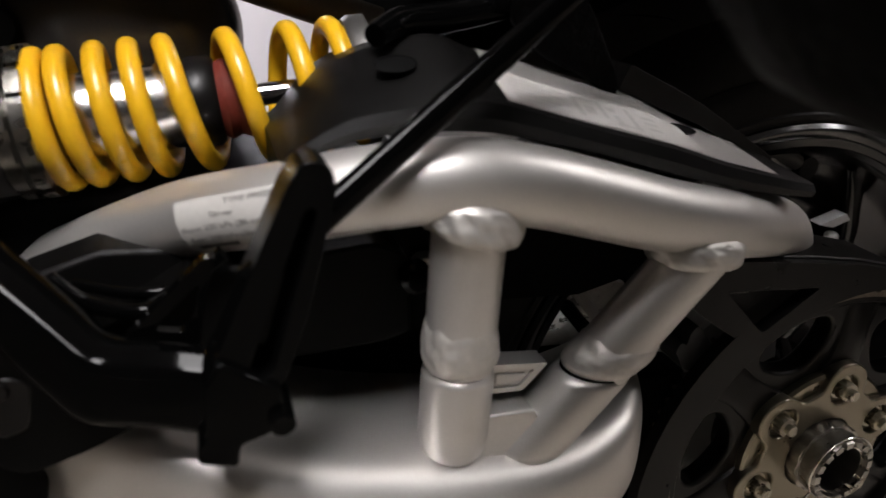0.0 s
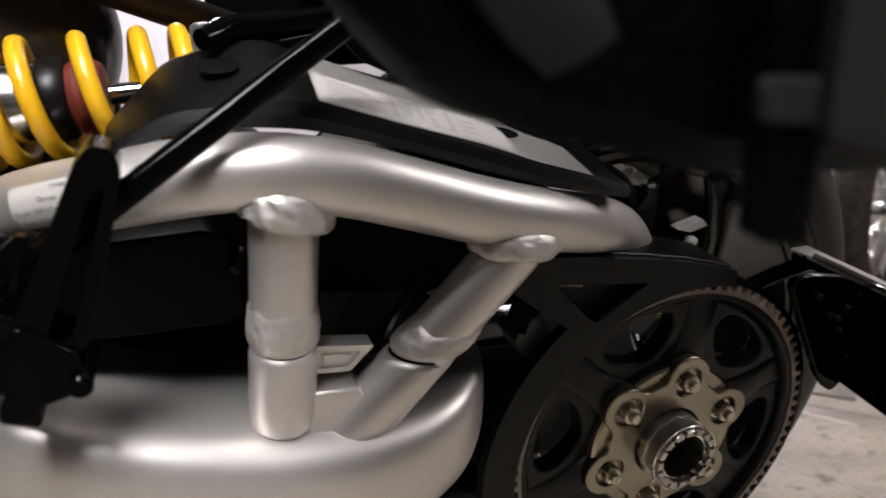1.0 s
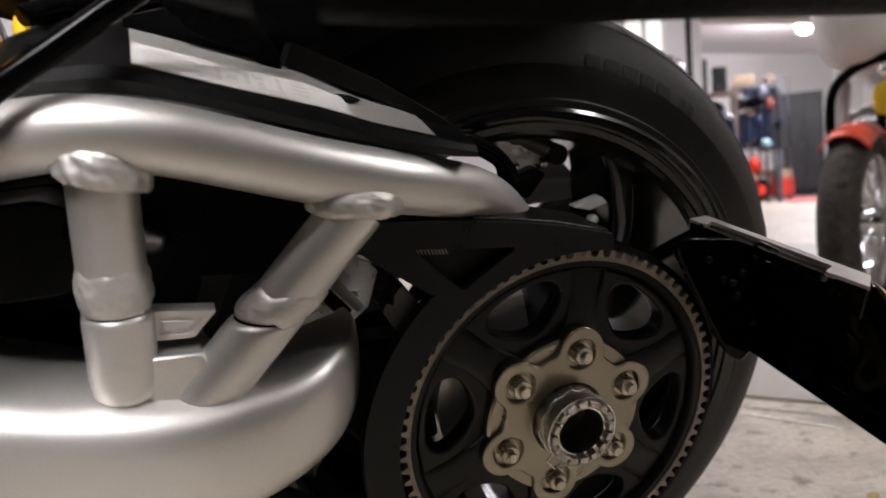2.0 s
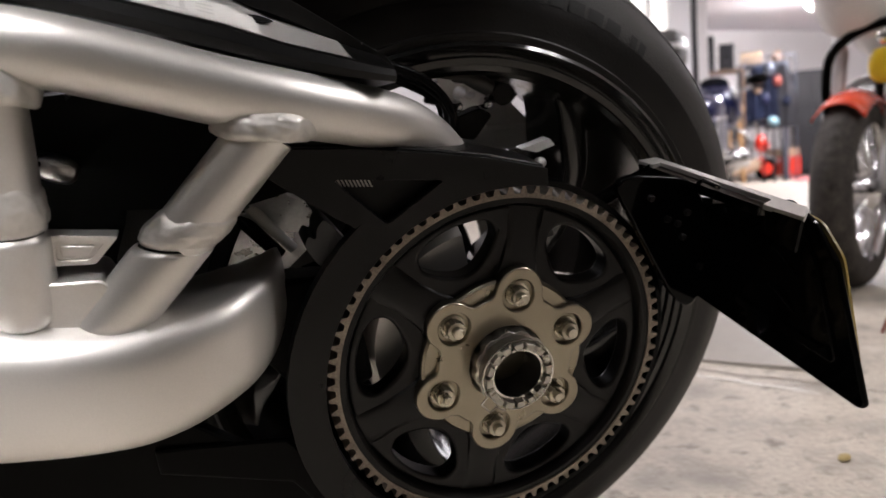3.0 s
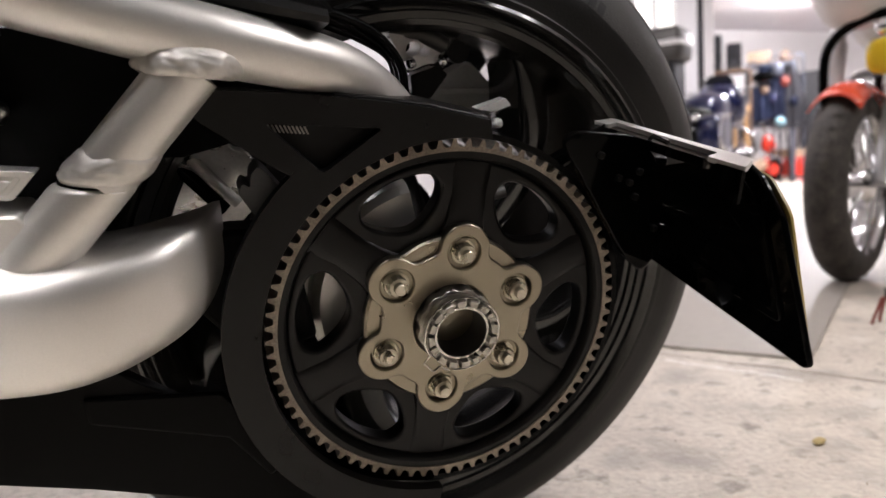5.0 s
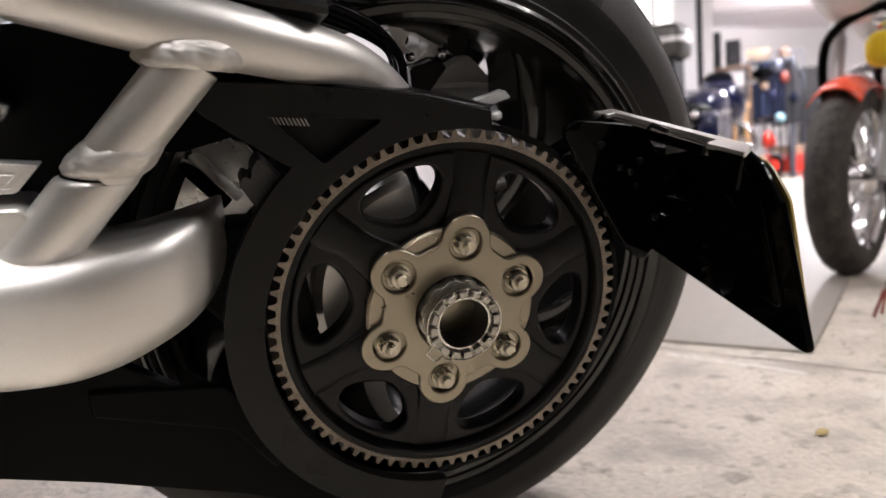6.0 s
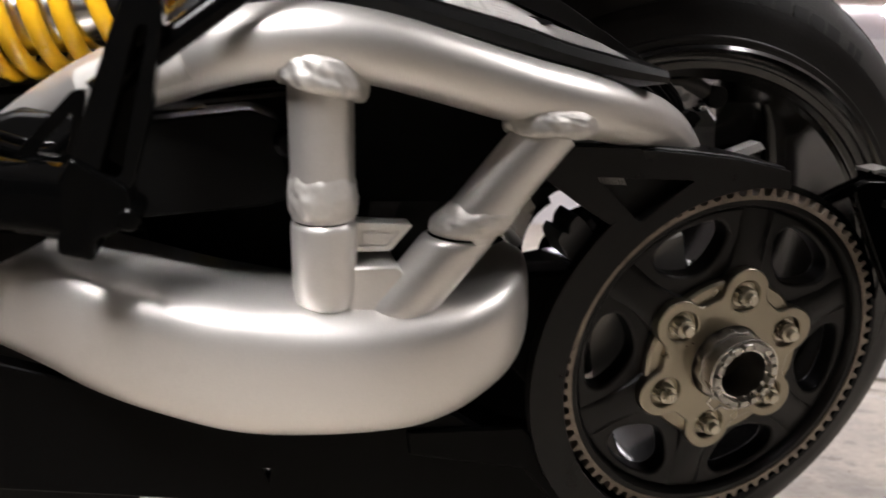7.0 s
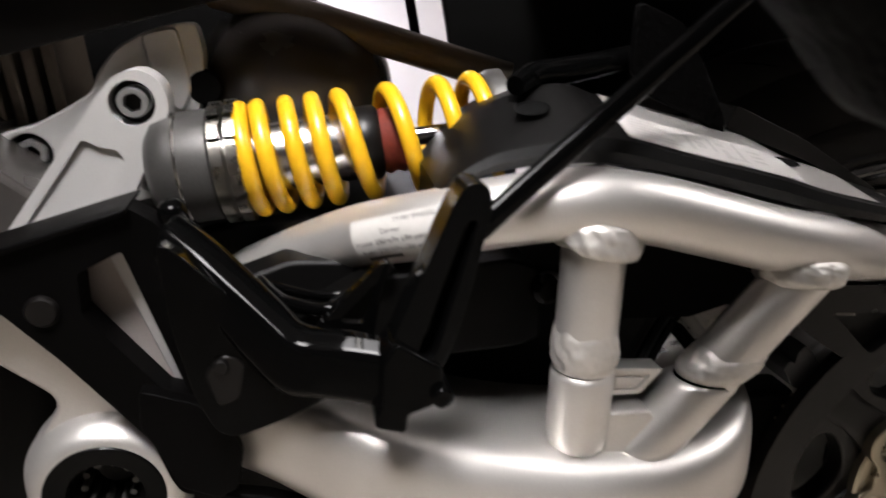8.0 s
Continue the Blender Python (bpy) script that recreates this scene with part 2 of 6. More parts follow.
RED = mat("red_paint", (0.62, 0.035, 0.018), 0.28, 0.0, 0.10, 80, 0.0, 6, coat=0.4)
ORANGE_RED = mat("orange_red_fender", (0.62, 0.060, 0.022), 0.25, 0.0, 0.08, 80, 0.0, 8, coat=0.5)
GREYWHITE = mat("pale_grey_bodywork", (0.42, 0.41, 0.41), 0.35, 0.1, 0.06, 100, 0.0, 5)
LIGHTGREY = mat("galvanised_shelf", (0.10, 0.11, 0.14), 0.4, 0.6, 0.1, 120, 0.01, 5)
BLUE_CLOTH = mat("faded_blue_cloth", (0.012, 0.016, 0.034), 0.85, 0.0, 0.45, 30, 0.03, 7, spec=0.1)
BALL = mat("pale_teal_gloss", (0.25, 0.42, 0.48), 0.2, 0.0, 0.3, 20, 0.0, 12, coat=0.4)
TEAL = mat("teal_cloth", (0.14, 0.30, 0.36), 0.6, 0.0, 0.2, 60, 0.02, 5)
PINK = mat("pink_mat", (0.60, 0.16, 0.17), 0.8, 0.0, 0.12, 60, 0.03, 5)
SKIN_PLY = mat("pale_plywood", (0.55, 0.40, 0.28), 0.6, 0.0, 0.15, 40, 0.02, 6, stretch=(1, 6, 1))
YELLOW_P = mat("yellow_panel", (0.70, 0.48, 0.02), 0.35, 0.0, 0.08, 80, 0.0, 6)
LAMP_GLOW = glow("lamp_tube_glow", (1.0, 0.96, 0.92), 45.0)
DAY_GLOW = glow("bright_window_light", (1.0, 0.97, 0.93), 1.1)



def stain(m, scale, low, high, color, strength):
    """Worn patches of another colour over a material."""
    nt = m.node_tree
    b = nt.nodes["Principled BSDF"]
    old = b.inputs["Base Color"].links[0].from_socket
    co = nt.nodes.new("ShaderNodeTexCoord")
    n = nt.nodes.new("ShaderNodeTexNoise")
    n.inputs["Scale"].default_value, n.inputs["Detail"].default_value, n.inputs["Roughness"].default_value = scale, 9.0, 0.62
    r = nt.nodes.new("ShaderNodeMapRange")
    r.inputs["From Min"].default_value, r.inputs["From Max"].default_value, r.inputs["To Max"].default_value = low, high, strength
    mix = nt.nodes.new("ShaderNodeMix")
    mix.data_type = "RGBA"
    mix.inputs[7].default_value = (*color, 1)
    nt.links.new(co.outputs["Object"], n.inputs["Vector"])
    nt.links.new(n.outputs["Fac"], r.inputs["Value"])
    nt.links.new(r.outputs[0], mix.inputs[0])
    nt.links.new(old, mix.inputs[6])
    nt.links.new(mix.outputs[2], b.inputs["Base Color"])


stain(CONCRETE, 6.0, 0.50, 0.66, (0.25, 0.225, 0.195), 0.75)
stain(CONCRETE, 22.0, 0.55, 0.66, (0.20, 0.17, 0.135), 0.9)
stain(CONCRETE, 70.0, 0.58, 0.70, (0.24, 0.20, 0.16), 0.7)
stain(CONCRETE, 11.0, 0.60, 0.70, (0.66, 0.62, 0.55), 0.7)
stain(SHEET, 3.0, 0.50, 0.70, (0.29, 0.255, 0.215), 0.6)
stain(SILVER, 14.0, 0.56, 0.72, (0.56, 0.525, 0.485), 0.45)

tagged(part("floor", box(-4.5, 11.5, -3, 9.5, -0.12, 0), CONCRETE), "worn stained concrete garage floor", "floor", kind="structure")
tagged(part("ceiling", box(-4.5, 11.5, -3, 9.5, 2.45, 2.6), CEIL), "pale painted garage ceiling", "ceiling", kind="structure")
# south and west walls are out of view, dark so black parts reflect little
for nm, b in (("wall_south", (-4.5, 11.5, -3.15, -3.0)), ("wall_north", (-4.5, 11.5, 9.5, 9.65)), ("wall_west", (-4.65, -4.5, -3.15, 9.65)), ("wall_east", (11.5, 11.65, -3.15, 9.65))):
    dark = nm in ("wall_south", "wall_west")
    tagged(part(nm, box(*b, -0.12, 2.6), DARKWALL if dark else PLASTER), "unseen garage wall, darkened to keep reflections on the motorcycle black" if dark else "white plastered garage wall", "wall", kind="structure")
# partition with a window, ending at an opening
bm = box(-4.5, 3.55, 5.2, 5.36, 0, 2.45)
box(3.55, 4.05, 5.2, 5.36, 0, 1.5, bm)
box(3.55, 4.05, 5.2, 5.36, 2.1, 2.45, bm)
box(4.05, 4.25, 5.2, 5.36, 0, 2.45, bm)
tagged(part("wall_partition", bm, PLASTER, bevel=0.004), "white plastered partition wall with a window", "wall", kind="structure")
win = thing("window_1", "small bright window in a white frame", "window", kind="structure")
bm = box(3.55, 3.59, 5.19, 5.3, 1.5, 2.1)
box(4.01, 4.05, 5.19, 5.3, 1.5, 2.1, bm)
box(3.59, 4.01, 5.19, 5.3, 1.5, 1.54, bm)
box(3.59, 4.01, 5.19, 5.3, 2.06, 2.1, bm)
box(3.785, 3.815, 5.2, 5.28, 1.54, 2.06, bm)
part("window_frame", bm, PLASTER, win)
part("pane", box(3.59, 3.785, 5.25, 5.26, 1.54, 2.06), DAY_GLOW, win)
part("pane", box(3.815, 4.01, 5.25, 5.26, 1.54, 2.06), DAY_GLOW, win)
tagged(part("door_jamb_trim", box(4.25, 4.275, 5.15, 5.20, 0, 2.45), DARKBOX, bevel=0.004), "dark painted trim at the end of the partition", "trim", kind="structure")
tagged(part("ceiling_beam", box(4.5, 11.5, 6.2, 6.5, 2.2, 2.45), BEAM, bevel=0.005), "grey painted beam under the ceiling", "beam", kind="structure")
# the painted sheet set into the floor, with its rim
tagged(part("floor_sheet", moved(box(0, 3.2, 0, 1.9, 0, 0.006), pose(0.86, 0.51, 0.0, 0, 0, 38.5)), SHEET, bevel=0.002), "smooth grey sheet lying on the concrete", "floor sheet", kind="structure")
crack = bmesh.new()
rnd = random.Random(4)
p = Vector((0.95, 0.23))
way = Vector((math.cos(radians(123)), math.sin(radians(123))))
last = None
for k in range(40):
    q = p + way * 0.05 * k + Vector((-way.y, way.x)) * (rnd.uniform(-0.006, 0.006) - 0.0)
    w = rnd.uniform(0.0015, 0.004)
    pair = [crack.verts.new((q.x - way.y * s * w, q.y + way.x * s * w, 0.0012)) for s in (1, -1)]
    if last:
        crack.faces.new((last[0], last[1], pair[1], pair[0]))
    last = pair
tagged(part("floor_joint", crack, mat("joint_dirt", (0.16, 0.13, 0.11), 0.8)), "dark ragged joint in the concrete", "joint", kind="structure")
ridge = bmesh.new()
last = None
for k in range(31):
    t = k / 30
    q = Vector((0.639, 0.640)).lerp(Vector((0.757, 0.421)), t) + Vector((rnd.uniform(-0.004, 0.004), rnd.uniform(-0.004, 0.004)))
    w = rnd.uniform(0.004, 0.009) * (1 - 0.5 * t)
    pair = [ridge.verts.new((q.x + s * w * 0.88, q.y + s * w * 0.47, 0.0016)) for s in (1, -1)]
    if last:
        ridge.faces.new((last[0], last[1], pair[1], pair[0]))
    last = pair
tagged(part("floor_scrape", ridge, mat("pale_cement", (0.66, 0.64, 0.60), 0.7)), "pale scraped cement line on the floor", "scrape", kind="structure")
chip = bmesh.new()
bmesh.ops.create_icosphere(chip, subdivisions=2, radius=0.011, matrix=pose(0.571, 0.208, 0.003, 0, 0, 30) @ Matrix.Diagonal((1.3, 0.7, 0.28, 1)))
tagged(part("dry_leaf", chip, mat("dry_leaf_brown", (0.34, 0.26, 0.11), 0.8)), "small dry yellowish leaf on the concrete", "leaf")
crumbs = bmesh.new()
for k in range(60):
    cx, cy, s = rnd.uniform(0.2, 1.6), rnd.uniform(-0.3, 0.9), rnd.uniform(0.0006, 0.002)
    m4 = pose(cx, cy, s * 0.6, rnd.uniform(0, 90), rnd.uniform(0, 90), rnd.uniform(0, 90))
    bmesh.ops.create_icosphere(crumbs, subdivisions=1, radius=s, matrix=m4 @ Matrix.Diagonal((1.4, 1, 0.6, 1)))
tagged(part("floor_grit", crumbs, mat("grit", (0.30, 0.25, 0.20), 0.9)), "small crumbs of grit on the concrete", "grit", kind="stuff")


def tube_light(x, y, z, turn):
    t = thing("ceiling_light", "white fluorescent tube light on the ceiling", "ceiling light", pose(x, y, z, 0, 0, turn), "ceiling lights")
    part("housing", box(-0.65, 0.65, -0.05, 0.05, 0.14, 0.2), PLASTER, t, bevel=0.004)
    part("tube", tube([(-0.62, 0, 0.11), (0.62, 0, 0.11)], 0.016, 12), LAMP_GLOW, t)
    return t


tube_light(-0.70, -1.15, 2.25, 90)
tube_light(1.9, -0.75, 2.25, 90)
for x, y in ((-0.4, 3.9), (1.2, 2.0), (4.6, 3.1)):
    tube_light(x, y, 2.25, 90)
bulb = thing("ceiling_lamp", "round bright globe lamp under the ceiling", "ceiling lamp", pose(7.53, 6.97, 2.3))
part("globe", blob((0, 0, 0), (0.09, 0.09, 0.09)), glow("globe_glow", (1, 0.96, 0.98), 520.0), bulb)
part("stem", tube([(0, 0, 0.08), (0, 0, 0.15)], 0.02, 12), PLASTER, bulb)

# ---- the motorcycle ----
bike = thing("motorcycle", "black and silver motorcycle with yellow rear spring, leaning on its stand", "motorcycle", BIKE)


def at(r, deg):
    return r * math.cos(radians(deg)), HUB.z + r * math.sin(radians(deg))


# rear wheel
YC = 0.18
rim_prof = [(0.236, 0.0770), (0.239, 0.0797), (0.239, 0.0843), (0.233, 0.0879), (0.224, 0.0907), (0.2195, 0.0961), (0.217, 0.1025), (0.2165, 0.1208), (0.212, 0.1435), (0.2105, YC), (0.212, 0.2165), (0.2165, 0.2392), (0.217, 0.2575), (0.2195, 0.2639), (0.233, 0.2721), (0.239, 0.2757), (0.239, 0.2803), (0.236, 0.2830),
            (0.228, 0.2784), (0.222, 0.2739), (0.214, 0.2684), (0.209, 0.2575), (0.207, 0.2210), (0.2045, YC), (0.207, 0.1390), (0.2105, 0.1071), (0.2115, 0.0961), (0.2150, 0.0948), (0.2155, 0.0902), (0.2200, 0.0888), (0.2205, 0.0848), (0.226, 0.0843), (0.228, 0.0811)]
wheel = part("rear_wheel", lathe(rim_prof, segs=160, closed_profile=True), RIM_BLACK, bike, "gloss black cast rear wheel")


def tyre_section(a):
    """Radius and offset of the tyre's skin: a in degrees, 0 at the near sidewall, 90 at the crown, 180 at the far one."""
    return 0.252 + 0.0755 * math.sin(radians(a)), YC - 0.093 * math.cos(radians(a))


def tyre_point(deg, a, lift=0.0):
    r, y = tyre_section(a)
    x, z = at(r + lift * math.sin(radians(a)), deg)
    return Vector((x, y - lift * math.cos(radians(a)), z))


def settle(ob):
    """Flattens the rubber where it bears on the floor."""
    for v in ob.data.vertices:
        w = BIKE @ v.co
        if w.z < 0.001:
            w.z = 0.001
            v.co = BIKE.inverted() @ w
    return ob


tp = [(0.236, 0.0850), (0.2405, 0.0835), (0.247, 0.0860)] + [tyre_section(a) for a in range(0, 181, 5)] + [(0.247, 0.2740), (0.2405, 0.2765), (0.236, 0.2750)]
tyre = settle(part("tyre", lathe(tp, segs=180), RUBBER, wheel, "wide black road tyre"))
settle(part("tread_band", lathe([(r + 0.0008, y - 0.0004 * math.cos(radians(a))) for a in range(54, 127, 4) for r, y in [tyre_section(a)]], segs=180), TREAD, tyre, "worn grey tread"))
part("sidewall_ring", lathe([(0.2415, 0.0828), (0.2450, 0.0830), (0.2465, 0.0850), (0.252, 0.0862), (0.262, 0.0868), (0.2700, 0.0888), (0.2735, 0.0900), (0.2738, 0.0915)], segs=180), SIDEWALL, tyre, "smooth dark lower sidewall")
# short slanting tread grooves: black strips on the shoulder paint their inner shade
RECESS_SHADE = mat("recess_shade", (0.003, 0.003, 0.003), 0.7, spec=0.05)
for k in range(28):
    g = bmesh.new()
    rows = []
    for j in range(7):
        t = j / 6
        deg, a = k * 360 / 28 + 4.5 * t, (50 if k % 2 else 62) + 22 * t
        w = 0.32 * math.sin(math.pi * min(0.97, t + 0.03)) + 0.04
        rows.append([tyre_point(deg - w, a, 0.0016), tyre_point(deg + w, a, 0.0016)])
    part("tread_groove", grid(rows, False, False, g), RECESS_SHADE, tyre)
# raised sidewall marks as plain bars
MARK = mat("sidewall_mark_rubber", (0.017, 0.0165, 0.016), 0.6, spec=0.2)
for deg, wide in ((73.6, 1.5), (69.6, 1.6), (65.6, 1.6), (61.6, 1.6), (57.6, 1.6), (52.6, 0.8), (50.4, 0.8)):
    g = grid([[tyre_point(deg - wide + 2 * wide * k / 4, a, 0.0007) for k in range(5)] for a in (17, 20, 23, 25.5)], False, False)
    part("sidewall_mark", g, MARK, tyre)
part("hub_shell", lathe([(0.0, 0.060), (0.048, 0.060), (0.060, 0.075), (0.052, 0.10), (0.046, YC), (0.052, 0.225), (0.066, 0.245), (0.0, 0.245)], segs=48), GLOSS, wheel)
# five broad swept spokes
for k in range(5):
    rings = []
    edge = [(float(r), float(d)) for r, d in catmull([(0.045, 28), (0.080, 31), (0.120, 36), (0.158, 44.0), (0.1755, 49.7), (0.195, 54.5), (0.2106, 59.4), (0.2190, 66.0), (0.2225, 74.0)], 5)]
    for i, (r, d) in enumerate(edge):
        (ra, da), (rb, db) = edge[max(0, i - 1)], edge[min(len(edge) - 1, i + 1)]
        sweep = math.degrees(math.atan2(r * radians(db - da), rb - ra))
        f = (r - 0.045) / 0.175
        wide, front, back = 0.034 + 0.008 * f, 0.106 + 0.016 * f, 0.196
        x, z = at(r, d + 72 * k)
        lean = radians(d + 72 * k + sweep)
        ring = []
        for u, v in ((0.0, 1.0), (0.0, 0.10), (0.012, 0.035), (0.05, 0.006), (0.12, 0.0), (0.26, 0.008), (0.44, 0.03), (0.62, 0.08), (0.80, 0.17), (0.93, 0.28), (1.0, 0.42), (1.0, 1.0)):
            ring.append((x + math.sin(lean) * wide * u, front + (back - front) * v, z - math.cos(lean) * wide * u))
        rings.append(ring)
    part("spoke", grid(rings), RIM_BLACK, wheel, smooth=50)
part("brake_disc", slab(circle(0, HUB.z, 0.1325, 72), 0.262, 0.267, [circle(0, HUB.z, 0.085, 48)]), GREY_CAP, wheel, "dull grey steel brake disc")
# silver carrier seen through the pulley's windows
part("hub_carrier", lathe([(0.060, 0.050), (0.094, 0.050), (0.100, 0.056), (0.101, 0.072), (0.097, 0.075), (0.097, 0.079), (0.101, 0.082), (0.101, 0.110), (0.094, 0.118), (0.060, 0.118)], segs=40, arc=(98, 207), closed_profile=True), SILVER, bike, "silver eccentric hub carrier")
# belt pulley
outline = []
for k in range(80):
    for da, r in ((-1.65, 0.1350), (-1.2, 0.1356), (-0.8, 0.1382), (-0.55, 0.1407), (0.55, 0.1407), (0.8, 0.1382), (1.2, 0.1356), (1.65, 0.1350)):
        outline.append(at(r, k * 4.5 + da))
pulley = part("belt_pulley", slab(outline, 0.004, 0.030, [circle(0, HUB.z, 0.1320, 120)]), TEETH, bike, "toothed rear belt pulley with worn edge")
part("rim_band", lathe([(0.1320, 0.0052), (0.1275, 0.0052), (0.1262, 0.0065), (0.1245, 0.012), (0.1235, 0.030), (0.1320, 0.030)], segs=120), BLACK_ALU, pulley, "black pulley rim")
windows = []
for k in range(6):
    c = 107 + 60 * k
    w = [at(0.1170, c - 14), at(0.1190, c), at(0.1170, c + 14), at(0.104, c + 18.5), at(0.086, c + 12), at(0.0765, c), at(0.086, c - 12), at(0.104, c - 18.5)]
    windows.append(rounded(w, 0.016, 6))
part("web", slab(circle(0, HUB.z, 0.1245, 96), 0.012, 0.030, windows + [circle(0, HUB.z, 0.03, 32)]), BLACK_ALU, pulley, "black pulley web with six windows", bevel=0.007, segs=4)
for k in range(6):
    d = 77 + 60 * k
    rings = []
    for r, hw, h in ((0.060, 0.021, 0.0055), (0.080, 0.0165, 0.0050), (0.100, 0.0145, 0.0035), (0.1235, 0.017, 0.0005)):
        x, z = at(r, d)
        tx, tz = -math.sin(radians(d)), math.cos(radians(d))
        rings.append([(x + tx * u * hw, 0.0125 - h * v, z + tz * u * hw) for u, v in ((-1, -0.3), (-0.86, 0.55), (-0.5, 0.92), (0, 1), (0.5, 0.92), (0.86, 0.55), (1, -0.3))])
    part("arm", grid(rings), BLACK_ALU, pulley)
# the drive flange
def lobed(base, lobe_r, lobe_c, n=240, soft=0.004, phase=77):
    out = []
    for i in range(n):
        d = 360 * i / n
        off = (d - phase + 30) % 60 - 30
        s = lobe_c * math.sin(radians(abs(off)))
        lobe = lobe_c * math.cos(radians(off)) + math.sqrt(max(0.0, lobe_r ** 2 - s ** 2)) if s < lobe_r else 0.0
        r = soft * math.log(math.exp(base / soft) + math.exp(lobe / soft)) if lobe else base + soft * math.log(2) * max(0.0, 1 - (s - lobe_r) / 0.004)
        out.append(at(r, d))
    return out


flange = part("drive_flange", slab(lobed(0.0570, 0.0195, 0.0590), 0.000, 0.011, [circle(*at(0.056, 77 + 60 * k), 0.0128, 28) for k in range(6)] + [circle(0, HUB.z, 0.031, 48)]), BRONZE, bike, "bronze-grey six-lobed drive flange", bevel=0.0012)
part("flange_step", lathe([(0.031, 0.0045), (0.0665, 0.0045), (0.0685, 0.0065), (0.0685, 0.014), (0.031, 0.014)], segs=96), BRONZE, flange)
part("pocket_floor", slab(lobed(0.055, 0.0185, 0.059), 0.008, 0.013), BRONZE, flange)
part("cush_rubber", slab(lobed(0.0600, 0.0205, 0.0605), 0.012, 0.024), PEGRUB, flange, "black rubber cush pad")
for k in range(6):
    d = 77 + 60 * k
    x, z = at(0.056, d)
    c = Vector((x, 0, z))
    nut = part("flange_nut", lathe([(0.0, 0.004), (0.0095, 0.004), (0.0106, 0.005), (0.0106, 0.008), (0.0, 0.008)], c, 32), ZINC, flange, "zinc-plated flange nut")
    tw = [(x + (0.0078 if j % 2 else 0.0068) * math.cos(radians(j * 15 + d)), z + (0.0078 if j % 2 else 0.0068) * math.sin(radians(j * 15 + d))) for j in range(24)]
    part("nut_body", slab(tw, -0.0045, 0.0042), ZINC, nut, bevel=0.0005)
    part("stud", lathe([(0.0, -0.0095), (0.0038, -0.0095), (0.0044, -0.0088), (0.0044, 0.0)], c, 20), ZINC, nut)
anut = part("axle_nut", slab([(x * 1.0, z) for k in range(60) for x, z in [at(0.0305 if k % 5 < 3 else 0.0288, k * 6)]], -0.0085, 0.006, [circle(0, HUB.z, 0.0215, 40)]), NUT, bike, "large castellated steel axle nut", bevel=0.0006)
part("nut_collar", lathe([(0.0215, -0.019), (0.0262, -0.019), (0.0272, -0.018), (0.0272, -0.008)], segs=48), NUT, anut)
for k in range(16):
    g = bmesh.new()
    a0, a1 = k * 22.5 - 7.5, k * 22.5 + 7.5
    lathe([(0.0222, -0.0245), (0.0268, -0.0245), (0.0275, -0.0235), (0.0275, -0.0185), (0.0222, -0.0185), (0.0222, -0.0245)], segs=4, bm=g, arc=(a0, a1))
    part("castle_tooth", g, NUT, anut)
part("axle_bore", lathe([(0.0195, -0.0205), (0.0212, -0.0205), (0.0212, 0.03)], segs=48), STEEL, anut)
part("bore_wall", lathe([(0.0195, -0.0205), (0.0190, 0.02), (0.0188, 0.26), (0.0, 0.26)], segs=48), GREY_CAP, anut, "dark hollow axle bore")
clip = [(*at(0.0290, d)[:1], -0.0215, at(0.0290, d)[1]) for d in range(-110, 205, 9)]
tabp = [at(0.029, 205), at(0.036, 209), at(0.036, 226), at(0.029, 230)]
clip2 = clip + [(x, -0.0215, z) for x, z in tabp] + [(*at(0.030, d)[:1], -0.0215, at(0.030, d)[1]) for d in range(234, 252, 6)]
part("spring_clip", tube(clip2, 0.0009, 8), STEEL, anut, "bent wire safety clip")

# belt, with the toothed inner side round the front pulley too
FRONT = Vector((-0.500, 0, 0.428))
rb, rf = 0.1365, 0.0400
sep = Vector((FRONT.x, 0, FRONT.z - HUB.z))
al = math.atan2(sep.z, sep.x)
tilt = math.acos((rb - rf) / sep.length)
loop = []
a0, a1 = al + tilt, al - tilt + 2 * math.pi
a_start, a_end = al - tilt, al + tilt
for k in range(97):
    a = a_end + (2 * math.pi - 2 * tilt) * k / 96
    loop.append((rb * math.cos(a), HUB.z + rb * math.sin(a), a))
for k in range(33):
    a = a_start + 2 * math.pi + (2 * tilt) * k / 32
    loop.append((FRONT.x + rf * math.cos(a), FRONT.z + rf * math.sin(a), a))
run = [(FRONT.x + rf * math.cos(a_end), FRONT.z + rf * math.sin(a_end), a_end)] + loop[:97]


def belt_line(off):
    return [(x + off * math.cos(a), z + off * math.sin(a)) for x, z, a in run]


belt = part("drive_belt", slab(belt_line(0.0095) + belt_line(0.0050)[::-1], 0.006, 0.030), PEGRUB, bike, "black toothed drive belt")
for (x0, z0, a0), (x1, z1, a1) in zip(run, run[1:]):
    length = math.hypot(x1 - x0, z1 - z0)
    if length < 0.1:
        continue
    count = int(length / 0.011)
    b = bmesh.new()
    nx, nz = math.cos(a0), math.sin(a0)
    tx, tz = (x1 - x0) / length, (z1 - z0) / length
    for k in range(count):
        cx, cz = x0 + tx * (k + 0.5) * 0.011 + nx * 0.0055, z0 + tz * (k + 0.5) * 0.011 + nz * 0.0055
        vs = []
        for y in (0.0065, 0.0295):
            for u, v in ((-0.0036, 0), (0.0036, 0), (0.0022, -0.0045), (-0.0022, -0.0045)):
                vs.append(b.verts.new((cx + tx * u + nx * v, y, cz + tz * u + nz * v)))
        for f in ((0, 1, 2, 3), (7, 6, 5, 4), (0, 4, 5, 1), (1, 5, 6, 2), (2, 6, 7, 3), (3, 7, 4, 0)):
            b.faces.new([vs[i] for i in f])
    part("belt_teeth", b, PEGRUB, belt)

